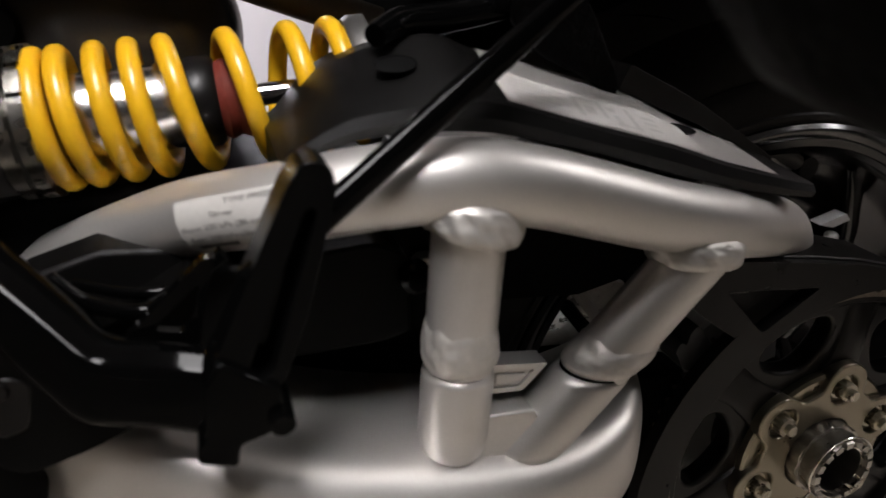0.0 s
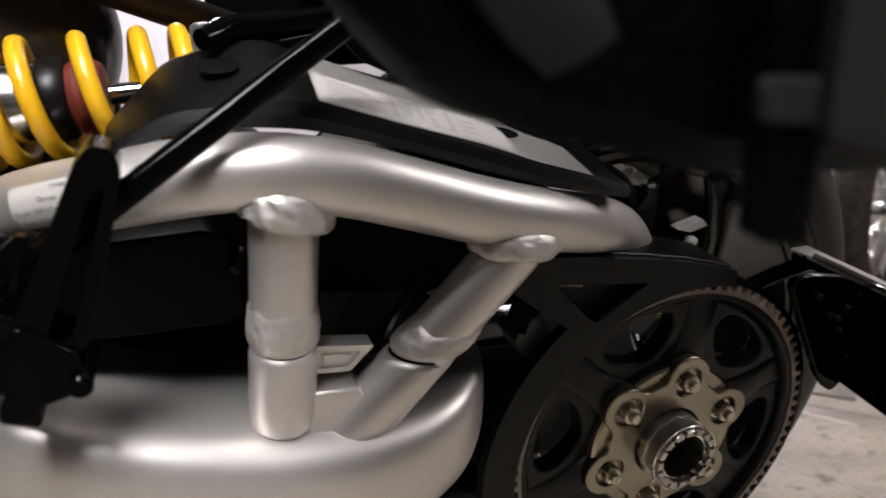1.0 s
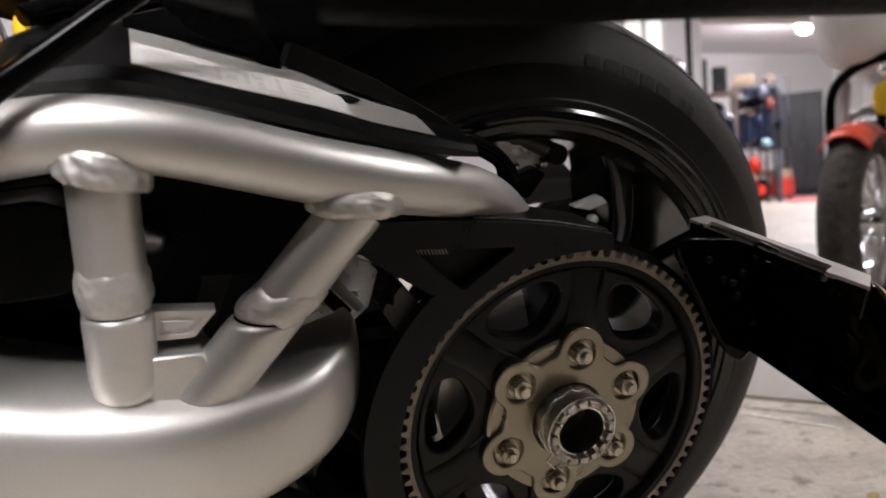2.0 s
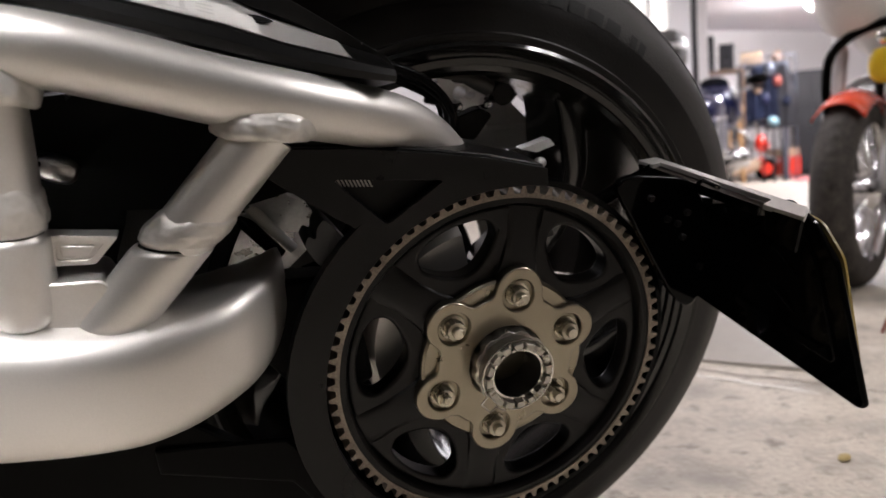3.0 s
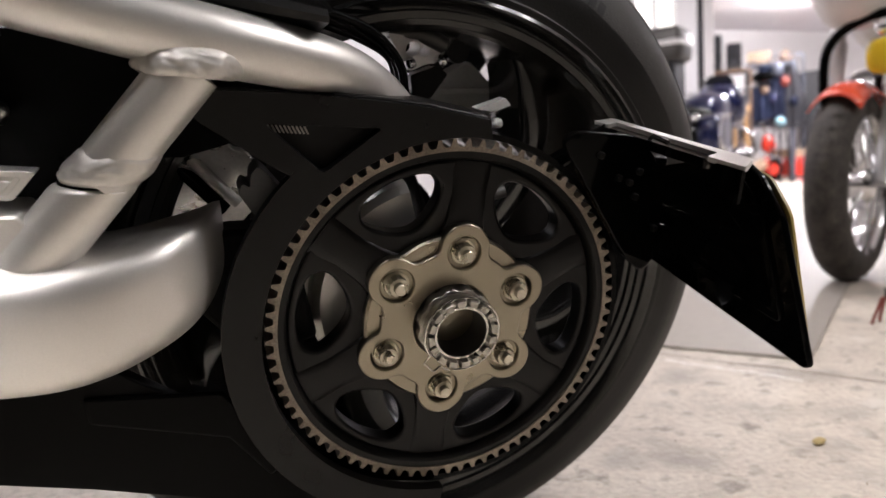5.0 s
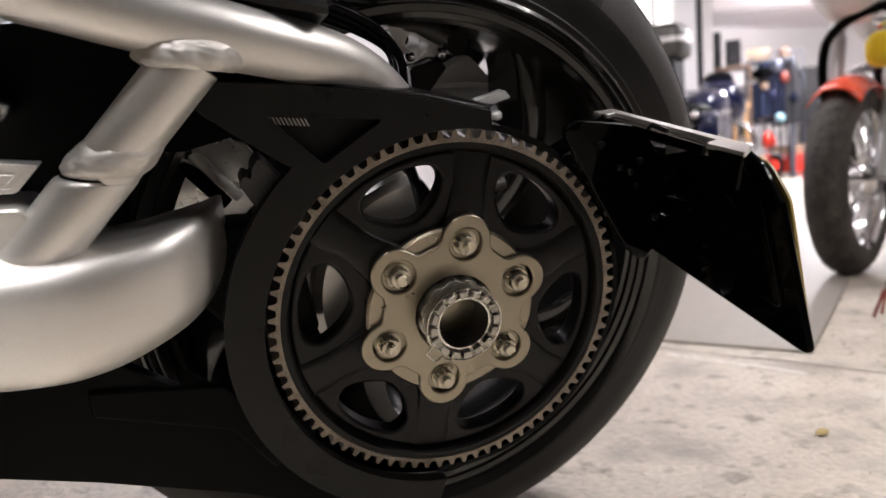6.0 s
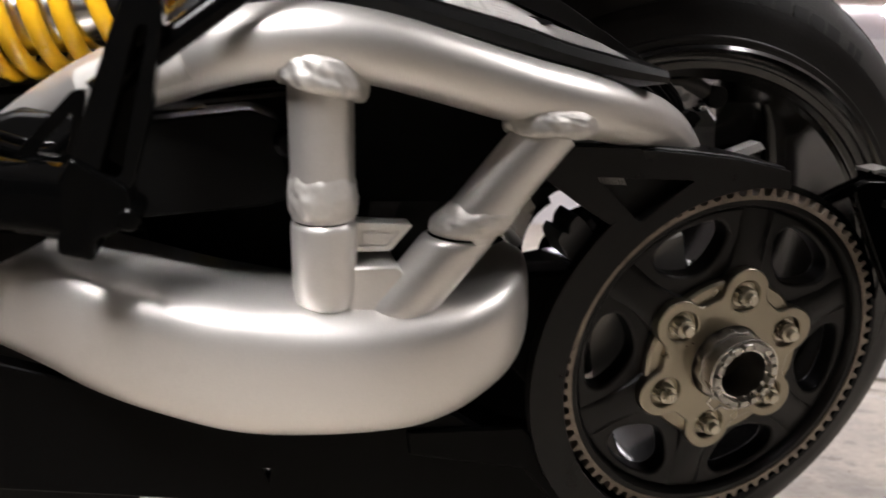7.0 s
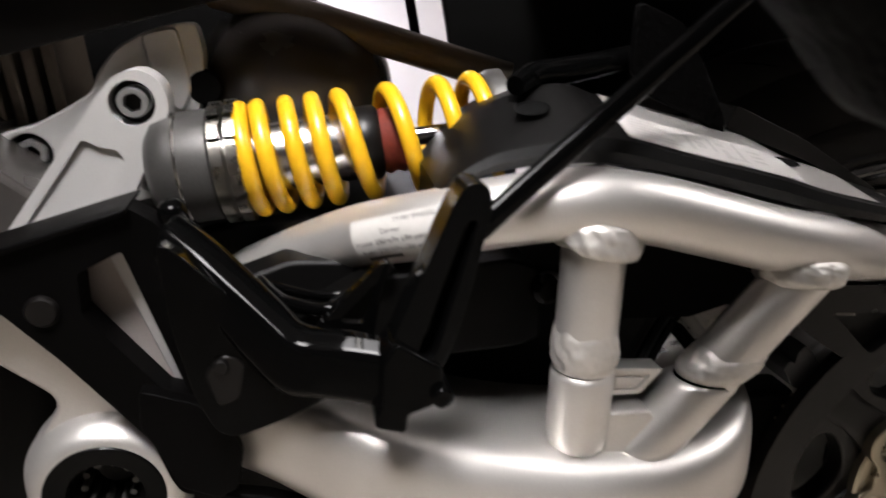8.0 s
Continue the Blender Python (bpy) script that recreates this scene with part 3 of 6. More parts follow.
# swingarm
SWING_AXIS = catmull([(-0.56, 0.150, 0.485, ), (-0.51, 0.112, 0.517), (-0.46, 0.072, 0.545), (-0.42, 0.040, 0.564), (-0.38, 0.006, 0.577), (-0.34, -0.014, 0.5855), (-0.30, -0.023, 0.587), (-0.262, -0.025, 0.579), (-0.225, -0.024, 0.566), (-0.18, -0.021, 0.549), (-0.135, -0.013, 0.534), (-0.098, 0.001, 0.5215), (-0.066, 0.017, 0.5080), (-0.041, 0.034, 0.4900), (-0.021, 0.050, 0.466), (-0.008, 0.062, 0.436)], 6)
swing = part("swingarm", tube(SWING_AXIS, 0.0202, 40), SILVER, bike, "satin silver aluminium swingarm")


def level(bm, a, b, normal=Vector((0.19, 0, 1))):
    """Slides the skin of a bar from a to b along itself, so that its square cuts lie level."""
    d = (Vector(b) - Vector(a)).normalized()
    for v in bm.verts:
        w = v.co - Vector(a)
        w -= d * w.dot(d)
        v.co -= d * (w.dot(normal) / d.dot(normal))
    return bm


def weld(name, pts, radii, seed, rise, flat=False):
    """A soft lumpy bead round a strut; rise is the wave of its upper edge."""
    n_along = 4 * (len(pts) - 1) + 1
    a, b = Vector(pts[0]), Vector(pts[-1])
    d = (b - a).normalized()
    u = Vector((0, -1, 0))
    v = d.cross(u).normalized()
    rows = []
    for i in range(n_along):
        g = i / (n_along - 1)
        r = float(np.interp(g, np.linspace(0, 1, len(radii)), radii))
        ring = []
        for k in range(80):
            ang = 2 * math.pi * k / 80
            c, s = math.cos(ang), math.sin(ang)
            body = math.sin(math.pi * min(1.0, max(0.0, g))) ** 0.6
            lump = 0.0009 * noise.noise(Vector((c * 1.7 + seed, s * 1.7, g * 2.2 + 0.6 * s)))
            bead = ang * 9 / (2 * math.pi) + 1.3 * g + 0.5 * noise.noise(Vector((c * 2, s * 2, seed + 2 * g)))
            fold = 0.0014 * (0.4 - abs(noise.noise(Vector((c * 4.2, s * 4.2 + seed, g * 5.0 - 0.8 * c))))) + 0.0012 * (abs(math.sin(math.pi * bead)) ** 0.6 - 0.6)
            wave = rise * noise.noise(Vector((c * 1.6, s * 1.6, seed))) * (1 - g)
            ring.append(a.lerp(b, g) + d * wave + (u * c + v * s) * (r + (lump + fold) * body))
        rows.append(ring)
    bm = level(grid(rows), a, b) if flat else grid(rows)
    return part(name, bm, WELD, swing, "rippled weld bead", smooth=0).data.polygons.foreach_set("use_smooth", [True] * (80 * (n_along - 1) + 2))


UP0, UP1 = Vector((-0.2935, -0.024, 0.575)), Vector((-0.3075, -0.024, 0.432))
def along(a, b, f):
    return tuple(a.lerp(b, f))


part("upright_strut", tube([along(UP0, UP1, f) for f in (0, 0.3, 0.62)], 0.0186, 40), SILVER, swing)
def sock(a, b, f0, f1, r):
    prof = [(f0, r - 0.0022), (f0 + 0.012, r - 0.0004), (f0 + 0.03, r), (f1 - 0.12, r), (f1 - 0.05, r - 0.0015), (f1 - 0.015, r - 0.005), (f1, r - 0.009)]
    return tube([along(a, b, f) for f, _ in prof], [q for _, q in prof], 40)


part("socket", sock(UP0, UP1, 0.63, 1.03, 0.0194), SILVER, swing)
part("joint_gap", tube([along(UP0, UP1, f) for f in (0.60, 0.645)], 0.0172, 32), PEGRUB, swing)
DG0, DG1 = Vector((-0.150, -0.022, 0.530)), Vector((-0.2600, -0.024, 0.4235))
part("diagonal_strut", tube([along(DG0, DG1, f) for f in (0.06, 0.3, 0.62)], 0.0184, 40), SILVER, swing)
part("socket", level(sock(DG0, DG1, 0.635, 1.10, 0.0192), DG0, DG1), SILVER, swing)
part("joint_gap", level(tube([along(DG0, DG1, f) for f in (0.60, 0.655)], 0.0170, 32), DG0, DG1), PEGRUB, swing)
weld("weld_bead", [along(UP0, UP1, f) for f in (0.43, 0.47, 0.52, 0.57, 0.61, 0.622)], [0.0176, 0.0192, 0.0196, 0.0201, 0.0200, 0.0196, 0.0172], 3, 0.006)
weld("weld_bead", [along(DG0, DG1, f) for f in (0.47, 0.50, 0.54, 0.58, 0.61, 0.622)], [0.0174, 0.0190, 0.0194, 0.0199, 0.0198, 0.0194, 0.0170], 7, 0.004, True)


def saddle_weld(top, foot, drift, wide, deep, seed, slope):
    """A soft bulging collar where a strut meets the upper tube: from top to foot, wide along the tube."""
    d = (foot - top).normalized()
    u = Vector((0, -1, 0))
    v = d.cross(u).normalized()
    rows = []
    prof = [(-0.10, 0.78), (0.05, 0.90), (0.22, 0.975), (0.45, 1.02), (0.68, 1.03), (0.84, 1.0), (0.93, 0.955), (0.985, 0.90), (1.0, 0.80)]
    for g, f in catmull(prof, 4):
        ring = []
        for k in range(96):
            ang = 2 * math.pi * k / 96
            c, s = math.cos(ang), math.sin(ang)
            lump = 0.0016 * noise.noise(Vector((c * 1.9 + seed, s * 1.9, g * 1.8)))
            bead = ang * 11 / (2 * math.pi) + 0.9 * g + 0.5 * noise.noise(Vector((c * 2, s * 2, seed + 2 * g)))
            fold = 0.0016 * (0.35 - abs(noise.noise(Vector((c * 4.4 + 1.6 * g, s * 5.4 + 2.0 * g + seed, g * 3.0))))) + 0.0013 * (abs(math.sin(math.pi * bead)) ** 0.6 - 0.6)
            wave = d * (0.0032 * noise.noise(Vector((c * 1.5, s * 1.5, seed + 4))) + slope * s) * min(1.0, max(0.0, g))
            q = top.lerp(foot, g) + drift * g + u * c * deep * f + v * s * wide * f
            ring.append(q + wave + (u * c + v * s) * (lump + fold) * (1 if 0.05 < g < 0.95 else 0.4))
        rows.append(ring)
    ob = part("weld_bead", grid(rows), WELD, swing, "rippled weld bead", smooth=0)
    ob.data.polygons.foreach_set("use_smooth", [True] * len(ob.data.polygons))


saddle_weld(Vector((-0.2935, -0.023, 0.5785)), Vector((-0.2962, -0.024, 0.5590)), Vector((0.002, 0, 0)), 0.0250, 0.0232, 11, -0.004)
saddle_weld(Vector((-0.1530, -0.0200, 0.5340)), Vector((-0.1560, -0.0220, 0.5190)), Vector((-0.004, 0, 0)), 0.0290, 0.0202, 17, 0.001)
web_t = rounded([(-0.300, 0.4830), (-0.2490, 0.4735), (-0.2645, 0.4590), (-0.300, 0.4635)], 0.002, 3)
part("gusset", slab(web_t, -0.024, -0.010, [rounded([(-0.2830, 0.4762), (-0.2575, 0.4712), (-0.2668, 0.4622), (-0.2835, 0.4648)], 0.002, 3)]), SILVER, swing, bevel=0.0012)
part("gusset_panel", slab(rounded([(-0.287, 0.479), (-0.253, 0.473), (-0.265, 0.460), (-0.287, 0.463)], 0.002, 2), -0.0222, -0.012), SILVER, swing)
part("gusset_inset", slab(rounded([(-0.2808, 0.4732), (-0.2625, 0.4698), (-0.2680, 0.4645), (-0.2810, 0.4668)], 0.001, 2), -0.0236, -0.015), SILVER, swing, bevel=0.0006)
part("gusset_web", slab(rounded([(-0.296, 0.456), (-0.262, 0.452), (-0.250, 0.425), (-0.300, 0.423)], 0.002, 2), -0.034, 0.012), SILVER, swing, bevel=0.003)
# hollow lower body: stations of x, front, back, top, bottom
stations = [(-0.532, 0.012, 0.120, 0.492, 0.428), (-0.505, 0.000, 0.120, 0.4945, 0.4175), (-0.475, -0.018, 0.115, 0.4945, 0.4020), (-0.448, -0.038, 0.110, 0.490, 0.3890), (-0.415, -0.051, 0.105, 0.4785, 0.3730), (-0.37, -0.057, 0.10, 0.4605, 0.3515), (-0.32, -0.058, 0.098, 0.4435, 0.3390), (-0.27, -0.057, 0.095, 0.4325, 0.3320), (-0.238, -0.052, 0.092, 0.4290, 0.3335), (-0.213, -0.043, 0.09, 0.4285, 0.3390), (-0.191, -0.030, 0.09, 0.4290, 0.3460), (-0.176, -0.014, 0.09, 0.4285, 0.3540), (-0.166, 0.002, 0.09, 0.4275, 0.3640), (-0.159, 0.020, 0.09, 0.426, 0.3760), (-0.155, 0.038, 0.092, 0.422, 0.3880)]
rings = []
for x, yf, yb, zt, zb in catmull(stations, 5):
    ring = []
    for j in range(72):
        a = 2 * math.pi * j / 72
        c, s = math.cos(a), math.sin(a)
        top = s > 0
        u = math.copysign(abs(c) ** (0.57 if top and c > 0 else 0.74 if c > 0 else 0.50), c)
        w = math.copysign(abs(s) ** (0.57 if top and c > 0 else 0.50 if top else 0.62), s)
        y = (yf + yb) / 2 - (yb - yf) / 2 * u
        z = (zt + zb) / 2 + (zt - zb) / 2 * w
        z -= 0.17 * max(0.0, w) * (y - yf)
        ring.append((x, y + 0.003 * max(0.0, -w) ** 1.5 * (1 if u > 0 else 0), z))
    rings.append(ring)
part("lower_body", grid(rings), SILVER, swing, "smooth hollow silver swingarm casting")

# black belt guard with its truss arm
arc = [at(0.171, d) for d in range(128, 262, 6)]
inner = [at(0.1440, d) for d in range(262, 74, -6)]
guard_out = [(0.0345, 0.4625), (0.0345, 0.4680), (-0.008, 0.4815), (-0.043, 0.4895), (-0.100, 0.5010), (-0.156, 0.5085), (-0.164, 0.500), (-0.158, 0.489), (-0.125, 0.461), (-0.108, 0.448)] + arc + inner
tri = rounded([(-0.1195, 0.4835), (-0.043, 0.4715), (-0.086, 0.4465)], 0.004, 3)
guard = part("belt_guard", slab(guard_out, -0.009, 0.001, [tri]), GUARD, bike, "satin black plastic belt guard", bevel=0.0035, segs=3)
part("guard_top", slab([(0.0345, 0.4640), (0.0345, 0.4700), (-0.008, 0.4835), (-0.043, 0.4915), (-0.100, 0.5028), (-0.156, 0.5105), (-0.158, 0.5040), (-0.100, 0.4965), (-0.043, 0.4850), (-0.008, 0.4770)], -0.003, 0.046), GUARD, guard, bevel=0.0015)
part("truss_web", slab([(-0.152, 0.494), (-0.02, 0.478), (-0.088, 0.434)], 0.0045, 0.008), COVER, guard)
SLOT_X, SLOT_Z = -0.1172, 0.4806
for k in range(10):
    x, z = SLOT_X + 0.0026 * k, SLOT_Z - 0.00045 * k
    part("vent_slot", slab([(x, z), (x + 0.0013, z), (x + 0.0033, z - 0.0052), (x + 0.0020, z - 0.0052)], 0.0035, 0.0048), mat("vent_light_edge", (0.45, 0.43, 0.40), 0.5) if k == 0 else bpy.data.materials["vent_light_edge"], guard)
low_out = [(-0.530, 0.36), (-0.530, 0.428), (-0.50, 0.418), (-0.42, 0.375), (-0.33, 0.350), (-0.255, 0.345), (-0.205, 0.300), (-0.172, 0.262), (-0.150, 0.228), (-0.118, 0.192), (-0.080, 0.160), (-0.050, 0.150), (-0.10, 0.162), (-0.18, 0.204), (-0.27, 0.243), (-0.40, 0.2915), (-0.52, 0.333), (-0.528, 0.345)]
lower = part("lower_belt_guard", slab(low_out, -0.002, 0.010, [[(-0.3625, 0.3075), (-0.3575, 0.3065), (-0.3605, 0.2985)]]), SATIN, bike, "satin black lower belt guard", bevel=0.002)
part("lower_rib", slab([(-0.262, 0.316), (-0.175, 0.300), (-0.150, 0.262), (-0.140, 0.228), (-0.152, 0.222), (-0.176, 0.262), (-0.262, 0.296)], -0.0055, -0.001), SATIN, lower, bevel=0.0035, segs=3)
# upper belt cover behind the struts
cover_b = part("upper_belt_cover", slab(rounded([(-0.425, 0.548), (-0.335, 0.5485), (-0.318, 0.540), (-0.318, 0.492), (-0.335, 0.489), (-0.50, 0.495), (-0.50, 0.512)], 0.005, 3), 0.006, 0.05), PLASTIC, bike, "black plastic belt cover", bevel=0.002)
part("cover_cap", slab(rounded([(-0.528, 0.528), (-0.505, 0.548), (-0.466, 0.5575), (-0.424, 0.5515), (-0.36, 0.549), (-0.36, 0.505), (-0.528, 0.500)], 0.004, 3), 0.030, 0.060), COVER, cover_b, bevel=0.004, segs=3)
part("cover_screw", lathe([(0.0, -0.004), (0.006, -0.004), (0.009, -0.001), (0.009, 0.006)], (-0.3155, 0, 0.5275), 24), GLOSS, cover_b)
# black sheet added behind the struts to close off the bright background
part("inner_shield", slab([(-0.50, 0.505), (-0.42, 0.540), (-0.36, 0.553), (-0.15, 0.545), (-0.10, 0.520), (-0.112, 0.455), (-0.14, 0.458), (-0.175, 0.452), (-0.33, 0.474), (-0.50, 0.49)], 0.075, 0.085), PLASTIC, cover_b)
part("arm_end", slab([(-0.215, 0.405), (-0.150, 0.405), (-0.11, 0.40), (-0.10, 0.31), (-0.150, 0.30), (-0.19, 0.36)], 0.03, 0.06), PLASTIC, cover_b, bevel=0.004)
# level black sheet added over the same gap
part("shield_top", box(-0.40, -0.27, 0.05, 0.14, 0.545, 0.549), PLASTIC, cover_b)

# plastic cover over the upper tube: x, foot, crease, top
cov = [(-0.378, 0.592, 0.597, 0.602), (-0.366, 0.599, 0.606, 0.613), (-0.345, 0.6055, 0.616, 0.632), (-0.318, 0.6075, 0.619, 0.642), (-0.290, 0.606, 0.6205, 0.645), (-0.268, 0.602, 0.6165, 0.636), (-0.227, 0.5895, 0.6015, 0.6215), (-0.172, 0.5695, 0.583, 0.603), (-0.138, 0.5575, 0.5695, 0.583), (-0.100, 0.547, 0.557, 0.567), (-0.072, 0.541, 0.5485, 0.555)]
rings = []
for x, zf, zc, zt in catmull(cov, 5):
    f = 1.0 if x > -0.27 else max(0.0, (x + 0.378) / 0.108)
    yo = 0.014 * (1 - f)
    rings.append([(x, -0.014 + yo, zf), (x, -0.0165 + yo, (zf + zc) / 2), (x, -0.014 + yo, zc), (x, -0.0125 + yo, zc + 0.0008), (x, 0.012 + yo, (zc + zt) / 2 + 0.0005), (x, 0.036 + yo, zt), (x, 0.085, zt - 0.004), (x, 0.10, zt - 0.02), (x, 0.06, zf - 0.012)])
tcov = part("tube_cover", grid(rings), COVER, bike, "textured black plastic cover on the swingarm", smooth=25)


def cover_face(x, t, lift=0.0006):
    """A place on the cover's upper face: along the bike, and from the crease (0) to the top (1)."""
    for (x0, f0, c0, t0), (x1, f1, c1, t1) in zip(cov, cov[1:]):
        if x0 <= x <= x1:
            g = (x - x0) / (x1 - x0)
            zc, zt = c0 + (c1 - c0) * g, t0 + (t1 - t0) * g
            return Vector((x, -0.0125 + 0.0485 * t - lift * 0.4, zc + 0.0008 + (zt - zc) * t + lift))


def patch(name, material, x0, x1, t0, t1, parent, lift, n=14, slant=0.0):
    g = bmesh.new()
    rows = [[cover_face(x0 + (x1 - x0) * k / n + slant * t, t, lift) for t in (t0, (t0 + t1) / 2, t1)] for k in range(n + 1)]
    return part(name, grid(rows, False, False, g), material, parent)


warn = patch("warning_label", LABEL, -0.2680, -0.150, 0.05, 0.58, tcov, 0.0010)
warn["label"] = "white printed warning label"
for j in range(6):
    patch("print_line", INK_SOFT, -0.262, -0.232 - 0.004 * (j % 3), 0.12 + 0.07 * j, 0.15 + 0.07 * j, warn, 0.0014, 4)
for x0, x1, t0, t1 in ((-0.226, -0.2225, 0.14, 0.50), (-0.226, -0.207, 0.46, 0.50), (-0.210, -0.207, 0.2, 0.5), (-0.220, -0.214, 0.22, 0.36), (-0.203, -0.199, 0.12, 0.3), (-0.204, -0.188, 0.12, 0.16), (-0.192, -0.189, 0.16, 0.50), (-0.205, -0.199, 0.36, 0.44)):
    patch("pictogram_stroke", INK_SOFT, x0, x1, t0, t1, warn, 0.0014, 3)
for j in range(3):
    patch("print_line", INK_SOFT, -0.183, -0.174, 0.18 + 0.1 * j, 0.22 + 0.1 * j, warn, 0.0014, 3)
# the lamp's sheen on the black cover, laid on as a silver strip
film = patch("silver_trim", SILVER, -0.2690, -0.098, 0.03, 0.97, tcov, 0.0006, 30)
film["label"] = "silver strip painting the lamp's sheen along the cover"


part("cover_rail", slab(rounded([(-0.1825, 0.6070), (-0.1755, 0.6215), (-0.1236, 0.5935), (-0.0652, 0.5530), (-0.060, 0.5440), (-0.1236, 0.5800)], 0.003, 3), 0.030, 0.060), COVER, tcov, "black upper edge of the cover", bevel=0.003)
part("side_flap", slab(rounded([(-0.250, 0.650), (-0.2360, 0.6320), (-0.2026, 0.6150), (-0.1850, 0.5995), (-0.1835, 0.6130), (-0.2000, 0.6480), (-0.2150, 0.675), (-0.245, 0.69)], 0.006, 4), 0.028, 0.034), LEATHER, bike, "black side flap under the seat", bevel=0.002)


def dimple(c, r, parent, m=Matrix()):
    # a shallow black disc paints the shade inside a hole
    return part("hole", moved(lathe([(0.0, 0.0), (r * 0.7, 0.0), (r, -0.0004), (r * 1.12, 0.0004)], (0, 0, 0), 24, "z"), m), RECESS_SHADE, parent)


slope = pose(*cover_face(-0.316, 0.62, 0.0012), 28, 0, 0)
dimple(None, 0.0075, tcov, slope @ Matrix.Diagonal((1.3, 0.8, 1, 1)))
dimple(None, 0.006, tcov, pose(*cover_face(-0.150, 0.55, 0.0012), 20, 14, 0) @ Matrix.Diagonal((1.6, 0.8, 1, 1)))
# tyre pressure sticker on the tube
def tube_face(x, deg, lift):
    """A point on the upper tube's skin, deg above its front line."""
    for a, b in zip(SWING_AXIS, SWING_AXIS[1:]):
        if x <= b[0]:
            c = Vector(a).lerp(Vector(b), (x - a[0]) / (b[0] - a[0]))
            d = (Vector(b) - Vector(a)).normalized()
            break
    out = Vector((0, -1, 0))
    out = (out - d * out.dot(d)).normalized()
    up = out.cross(d) if out.cross(d).z > 0 else d.cross(out)
    return c + (out * math.cos(radians(deg)) + up * math.sin(radians(deg))) * (0.0203 + lift)


st = grid([[tube_face(-0.4145 + 0.058 * k / 12, -30 + 80 * j / 8, 0.0003) for j in range(9)] for k in range(13)], False, False)
sticker = part("tyre_pressure_label", st, LABEL2, bike, "silver tyre pressure sticker")


def text_on(words, size, x, deg, align="LEFT"):
    """Letters laid round the tube's skin."""
    cu = bpy.data.curves.new("words", "FONT")
    cu.body, cu.size, cu.align_x = words, size, align
    tmp = new("words", cu)
    bpy.context.view_layer.update()
    me = bpy.data.meshes.new_from_object(tmp.evaluated_get(bpy.context.evaluated_depsgraph_get()))
    bpy.data.objects.remove(tmp)
    for v in me.vertices:
        v.co = tube_face(x + v.co.x, deg + math.degrees(v.co.y / 0.0202), 0.0006)
    me.materials.append(INK)
    ob = new("lettering", me)
    ob.parent = sticker
    return ob


text_on("TYRE PRESSURE", 0.0038, -0.3925, 37)
text_on("Driver", 0.0038, -0.3985, 22)
text_on("Driver + Passenger", 0.0038, -0.3720, 24)
text_on("Front: 250 kPa (36 psi)", 0.0038, -0.4125, 6)
text_on("Rear: 250 kPa (36 psi)", 0.0038, -0.4110, -10)
part("brand_bar", grid([[tube_face(-0.4095 + 0.018 * k / 3, -24.5 + 8 * j / 2, 0.0006) for j in range(3)] for k in range(4)], False, False), INK, sticker)

# shock absorber
SA, SB = Vector((-0.500, 0.104, 0.606)), Vector((-0.318, 0.094, 0.613))
sh_m = Matrix.Translation(SA) @ (SB - SA).to_track_quat("X", "Z").to_matrix().to_4x4()
SL = (SB - SA).length


def sh(profile, segs=48):
    return moved(lathe(profile, (0, 0, 0), segs, "x"), sh_m)


shock = part("shock_absorber", sh([(0.0, -0.012), (0.0225, -0.012), (0.0235, -0.008), (0.0235, 0.086), (0.0225, 0.088), (0.0, 0.088)]), STEEL, bike, "steel shock absorber body")
part("end_cap", sh([(0.0, -0.046), (0.026, -0.046), (0.034, -0.040), (0.0365, -0.030), (0.0365, -0.006), (0.034, -0.004), (0.0, -0.004)]), GREY_CAP, shock, "grey anodised end cap")
part("cap_line", sh([(0.0368, -0.026), (0.0372, -0.025), (0.0368, -0.024)]), STEEL, shock)
for base, r in ((-0.004, 0.040), (0.006, 0.0405)):
    g = bmesh.new()
    part("lock_ring", sh([(0.024, base), (r - 0.003, base), (r - 0.003, base + 0.008), (0.024, base + 0.008)]), NUT, shock, "notched silver lock ring")
    for k in range(14):
        b = bmesh.new()
        lathe([(r - 0.0032, base), (r, base + 0.0008), (r, base + 0.0075), (r - 0.0032, base + 0.008)], (0, 0, 0), 4, "x", b, (k * 360 / 14, k * 360 / 14 + 17))
        part("castle_tooth", moved(b, sh_m), NUT, shock)
part("seal_head", sh([(0.0, 0.088), (0.0245, 0.088), (0.0250, 0.090), (0.0250, 0.100), (0.0225, 0.103), (0.0, 0.103)]), BLACK_ALU, shock)
part("bump_stop", sh([(0.007, 0.103), (0.0205, 0.103), (0.0225, 0.107), (0.0205, 0.112), (0.0225, 0.117), (0.019, 0.122), (0.007, 0.124)]), RED_DARK, shock, "dark red bump stop")
part("piston_rod", sh([(0.0, 0.10), (0.0065, 0.10), (0.0065, SL), (0.0, SL)], 24), CHROME, shock, "chrome piston rod")
part("spring_seat", sh([(0.007, SL - 0.006), (0.036, SL - 0.006), (0.038, SL - 0.003), (0.038, SL + 0.006), (0.030, SL + 0.010), (0.0, SL + 0.010)]), GREY_CAP, shock)
tops = [0.0145, 0.026, 0.0445, 0.0615, 0.079, 0.112, 0.146, 0.169]
coil = []
for k in range(-7, 7 * 28 + 12):
    t = k / 28
    i = min(max(int(math.floor(t)), 0), 6)
    x = tops[i] + (tops[i + 1] - tops[i]) * (t - i)
    x = max(x, 0.0125)
    a = radians(90) - 2 * math.pi * t
    coil.append(sh_m @ Vector((x, -0.0335 * math.cos(a), 0.0335 * math.sin(a))))
part("spring", tube(coil, 0.0057, 14), YELLOW, shock, "bright yellow coil spring")

